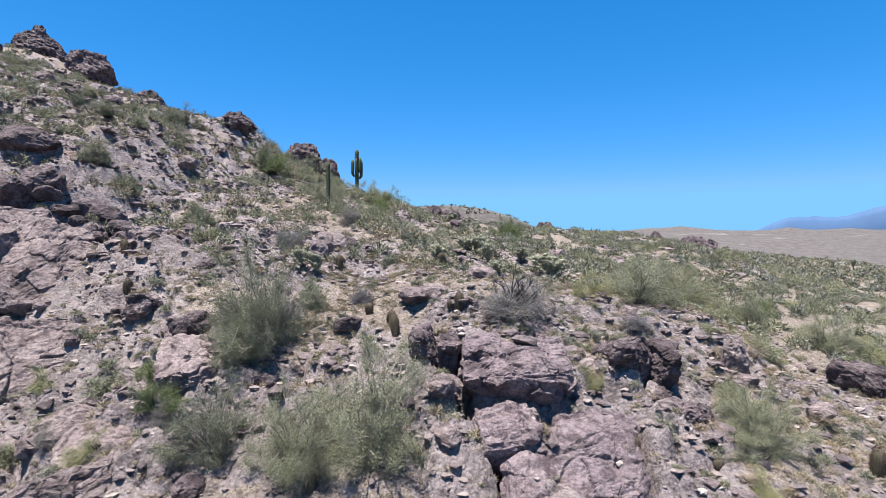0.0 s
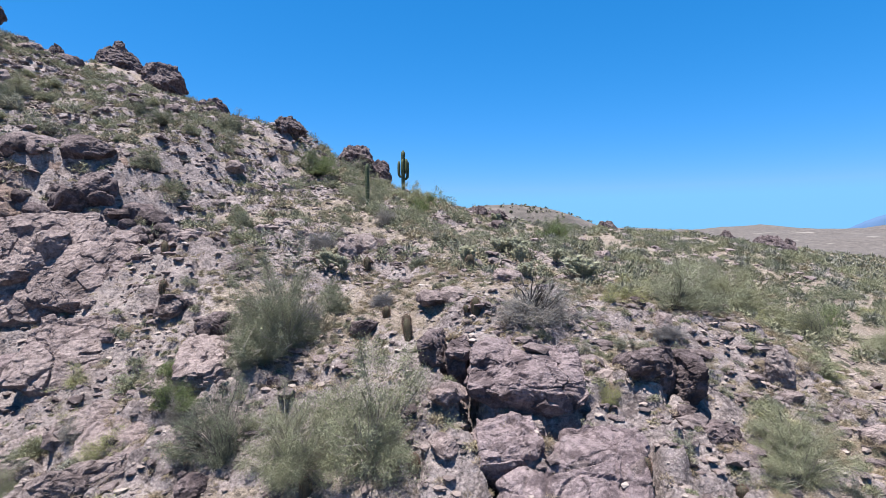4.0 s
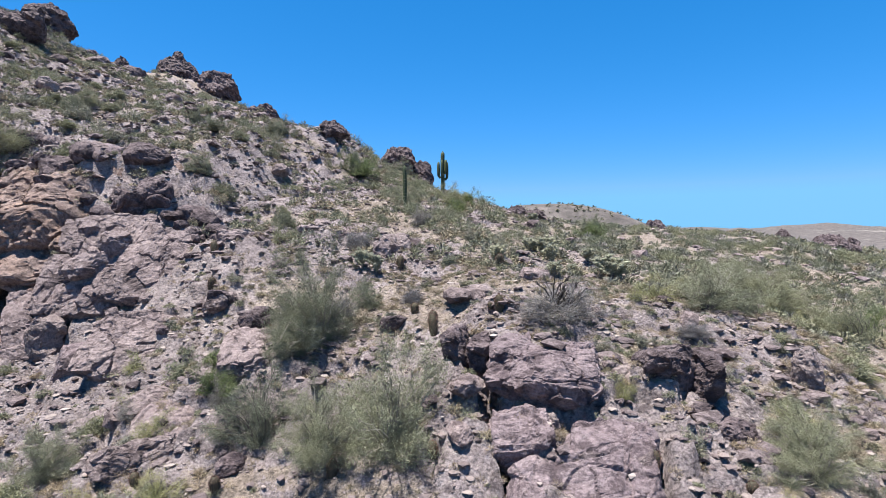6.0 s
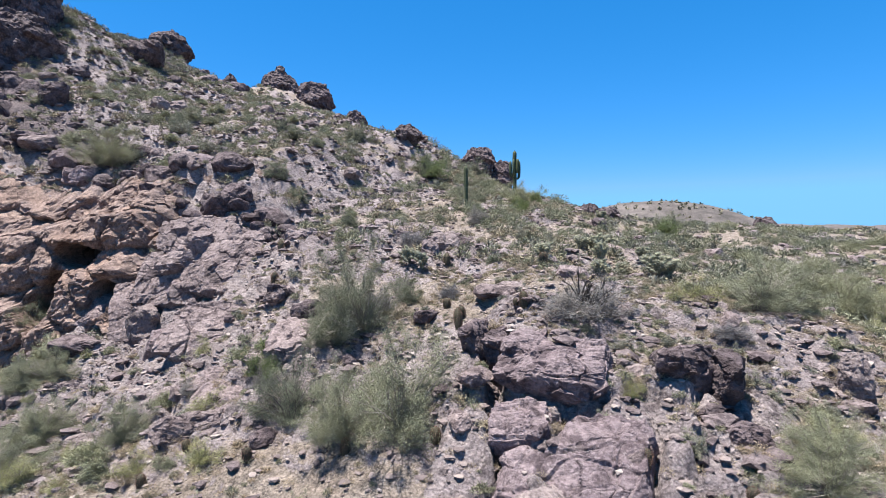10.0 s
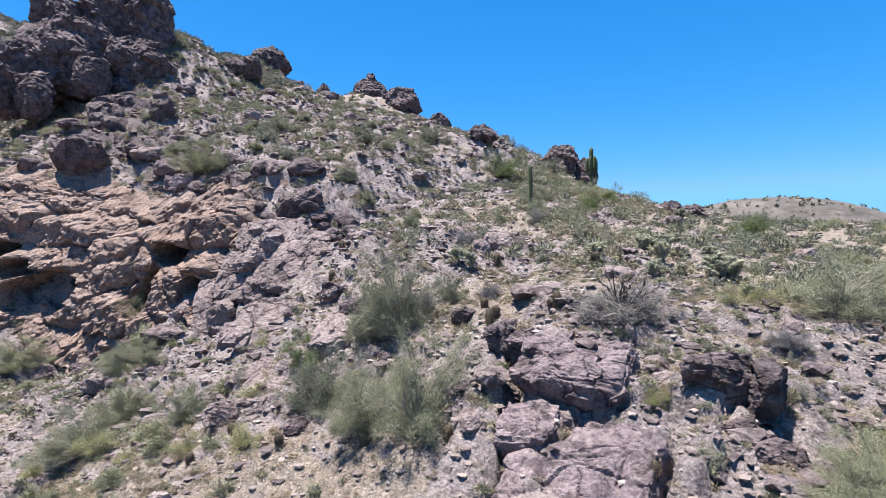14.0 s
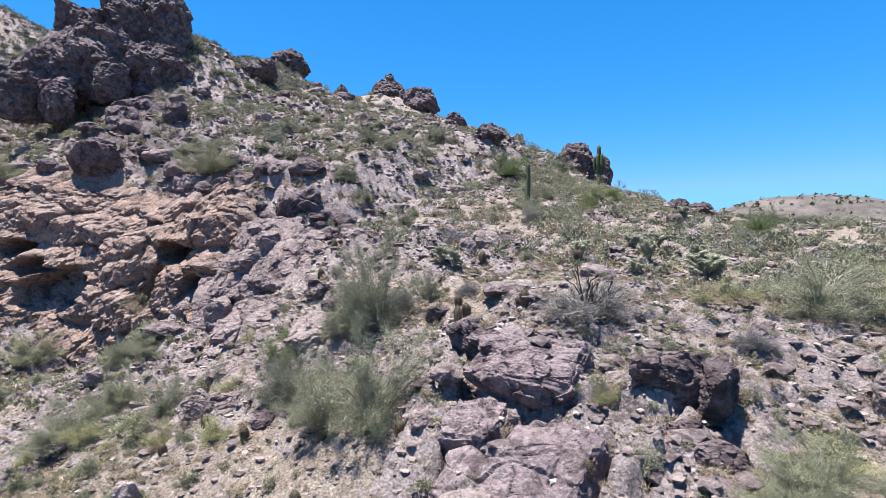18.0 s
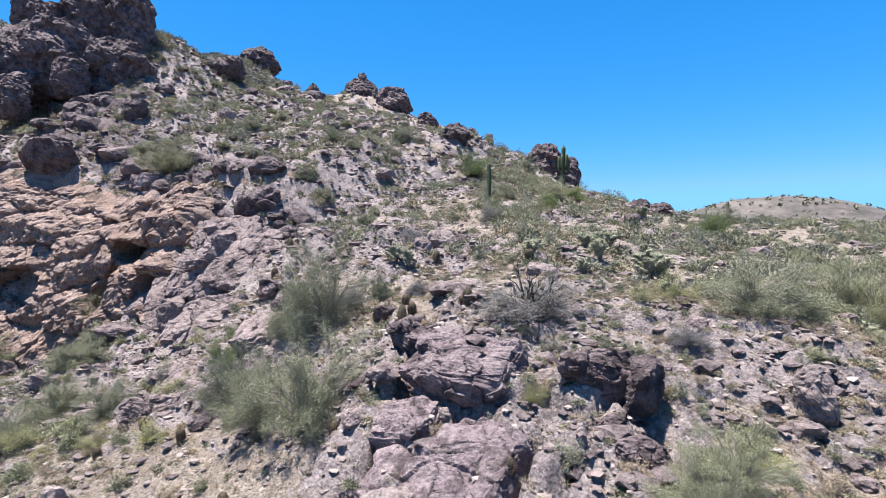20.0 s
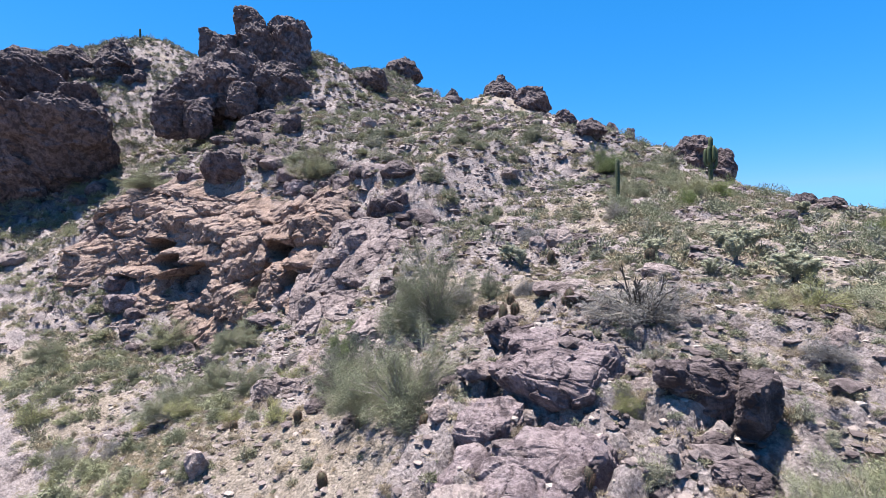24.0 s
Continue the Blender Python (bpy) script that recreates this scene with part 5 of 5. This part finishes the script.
# bushes of the upper slopes, too many and too far to count
for name, material, seed, count, x0, x1, y0, y1, low, high in (
        ("hill_bushes", LEAF_PALO, 21, 420, -100, 0, 45, 125, 1.0, 2.4), ("hill_creosote", LEAF_CREO, 22, 320, -100, 10, 45, 125, 0.9, 2.0),
        ("hilltop_bushes", LEAF_PALO, 23, 300, -150, -66, 8, 62, 1.0, 2.3), ("bench_bushes", LEAF_PALO, 24, 700, 14, 85, 36, 125, 0.9, 2.0), ("bench_creosote", LEAF_CREO, 25, 480, 4, 85, 40, 125, 0.8, 1.8)):
    x, y = scatter(rng, count, x0, x1, y0, y1, patchy)
    stuff(name, *mound_field(seed, x, y, spread(rng, len(x), low, high), 1000, 0.12, 0.034), material, "airy olive-green bushes far up the slope", "bushes")

# rocks big enough to count
ROCK_SET = [hewn_shape(700 + k, 12, (1, 0.55 + 0.04 * k, 0.45 + 0.03 * k), 7, 9, 0.12, 0.05, 0.2) for k in range(10)]
ROCK_MESHES = [mesh_of("field_rock", v, f, (ROCK, ROCK_DARK, ROCK_PALE)[k % 3]) for k, (v, f) in enumerate(ROCK_SET)]
x, y = scatter(rng, 900, -85, 26, 17, 85, lambda a, b: (0.12 + 0.8 * rockiness(a, b) ** 1.5) * (1 - 0.8 * bare(a, b)))
for k, (a, b) in enumerate(zip(x[:330], y[:330])):
    s = 0.32 * rng.uniform(0.06, 1) ** -0.5
    ob = new("rock", ROCK_MESHES[k % 10])
    ob.matrix_world = pose(a, b, z_at(a, b) + 0.15 * s, rng.uniform(-15, 15), rng.uniform(-15, 15), rng.uniform(0, 360)) @ Matrix.Diagonal((s, s, s, 1))
    tagged(ob, "angular grey-purple rock lying on the slope", "rock", "scattered rocks")
x, y = scatter(rng, 900, -125, -40, 8, 125, lambda a, b: smooth(0.35, 0.8, rockiness(a, b)) * ((b > 42) | (a < -70)))
for k, (a, b) in enumerate(zip(x[:90], y[:90])):
    s = 0.75 * rng.uniform(0.1, 1) ** -0.5
    ob = new("outcrop", ROCK_MESHES[(1, 4, 7, 0, 3)[k % 5]])
    ob.matrix_world = pose(a, b, z_at(a, b) + 0.1 * s, rng.uniform(-15, 15), rng.uniform(-15, 15), rng.uniform(0, 360)) @ Matrix.Diagonal((s, s, s * 0.9, 1))
    tagged(ob, "dark weathered rock outcrop on the upper slope", "rock outcrop", "outcrops of the upper slope")

# dark rock ribs of the hilltop: from, to, half-width, count
for (ax, ay), (bx, by), wide, count in (((-134, 8), (-128, 24), 3.0, 26), ((-128, 24), (-117, 36), 2.5, 20), ((-97, 52), (-80, 46), 5.0, 26), ((-84, 47), (-63, 37), 4.0, 34), ((-104, 43), (-92, 42), 3.5, 16), ((-110, 22), (-92, 24), 3.5, 14), ((-121, 12), (-100, 14), 5.0, 34), ((-118, 20), (-104, 22), 4.0, 20), ((-46, 41), (-30, 39), 2.5, 22), ((-30, 39), (-20, 42), 2.0, 12)):
    for k in range(count):
        u = rng.uniform()
        a, b = ax + (bx - ax) * u + rng.normal() * wide * 0.5, ay + (by - ay) * u + rng.normal() * wide * 0.5
        s = rng.uniform(0.7, 1.9) * (1.0 if a < -55 else 0.55)
        ob = new("outcrop", ROCK_MESHES[(1, 4, 7)[k % 3]])
        ob.matrix_world = pose(a, b, z_at(a, b) + 0.25 * s, rng.uniform(-25, 25), rng.uniform(-25, 25), rng.uniform(0, 360)) @ Matrix.Diagonal((s, s, s * 1.3, 1))
        tagged(ob, "knobbly dark rock outcrop of a hilltop rib", "rock outcrop", "dark ribs of the hilltop")

# shrubs of the open slope
for kind, count, x0, x1, y0, y1, low, high, ratio in (
        ("dry", 120, -30, 24, 16, 40, 0.4, 0.95, 1.5), ("brittle", 120, -40, 28, 18, 55, 0.4, 0.9, 1.4),
        ("palo_far", 50, -80, -10, 38, 70, 1.2, 2.3, 1.5), ("creo_far", 20, -75, 20, 36, 62, 0.7, 1.3, 1.4), ("palo_far", 34, 8, 36, 24, 62, 0.9, 2.0, 1.6), ("yellow", 16, 8, 40, 18, 60, 0.6, 1.3, 1.5),
        ("creo", 26, -66, -12, 7, 30, 0.6, 1.2, 1.4), ("palo_far", 48, -66, -12, 6, 29, 0.9, 1.8, 1.5), ("yellow", 34, -66, -12, 6, 29, 0.7, 1.5, 1.5), ("palo_far", 30, -64, -16, 8, 28, 1.3, 2.2, 1.5)):
    x, y = scatter(rng, count * 4, x0, x1, y0, y1, open_ground)
    for k, (a, b) in enumerate(zip(x[:count], y[:count])):
        h = rng.uniform(low, high)
        put_plant(kind, a, b, h, h * ratio * rng.uniform(0.8, 1.2), k, "wild " + kind + " shrubs")

# ---------------------------------------------------------------- water and mountains in the distance
def make_water():
    n = Net("lake_water", 0.12)
    n.bump(n.noise(3, 3, 0.5), 0.05)
    return n.done((0.03, 0.11, 0.16))


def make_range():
    # the haze of distance is put into the base colour as blue
    n = Net("haze_tinted_mountain", 1.0)
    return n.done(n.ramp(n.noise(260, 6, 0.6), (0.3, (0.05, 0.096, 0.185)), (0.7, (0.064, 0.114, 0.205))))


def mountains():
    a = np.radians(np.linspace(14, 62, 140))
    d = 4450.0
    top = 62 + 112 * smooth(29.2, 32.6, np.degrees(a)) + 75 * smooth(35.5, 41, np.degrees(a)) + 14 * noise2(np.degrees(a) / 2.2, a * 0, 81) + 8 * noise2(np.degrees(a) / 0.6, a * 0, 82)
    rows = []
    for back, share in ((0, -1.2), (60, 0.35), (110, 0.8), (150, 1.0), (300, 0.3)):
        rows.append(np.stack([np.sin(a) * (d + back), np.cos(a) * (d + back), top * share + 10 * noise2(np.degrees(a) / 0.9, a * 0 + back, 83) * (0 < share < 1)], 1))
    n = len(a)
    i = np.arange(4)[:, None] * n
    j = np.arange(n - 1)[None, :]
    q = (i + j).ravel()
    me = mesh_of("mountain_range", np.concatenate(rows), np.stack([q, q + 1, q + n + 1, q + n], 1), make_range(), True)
    return tagged(new("mountain_range", me), "blue mountain range on the horizon, haze in its colour", "mountains", kind="structure")


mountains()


def lake():
    a = np.linspace(0, 2 * np.pi, 72, endpoint=False)
    r = 1 + 0.15 * noise2(np.cos(a) * 1.7, np.sin(a) * 1.7, 85)
    rim = np.stack([1010 + 185 * r * np.cos(a), 1150 + 100 * r * np.sin(a), np.full(72, LAKE_LEVEL)], 1)
    v = np.concatenate([rim, [(1010, 1150, LAKE_LEVEL)]])
    me = mesh_of("lake", v, np.array([(k, (k + 1) % 72, 72) for k in range(72)]), make_water(), True)
    return tagged(new("lake", me), "small blue lake on the plain", "water", kind="structure")


LAKE_LEVEL = z_at(1010, 1150) + 7.0
lake()
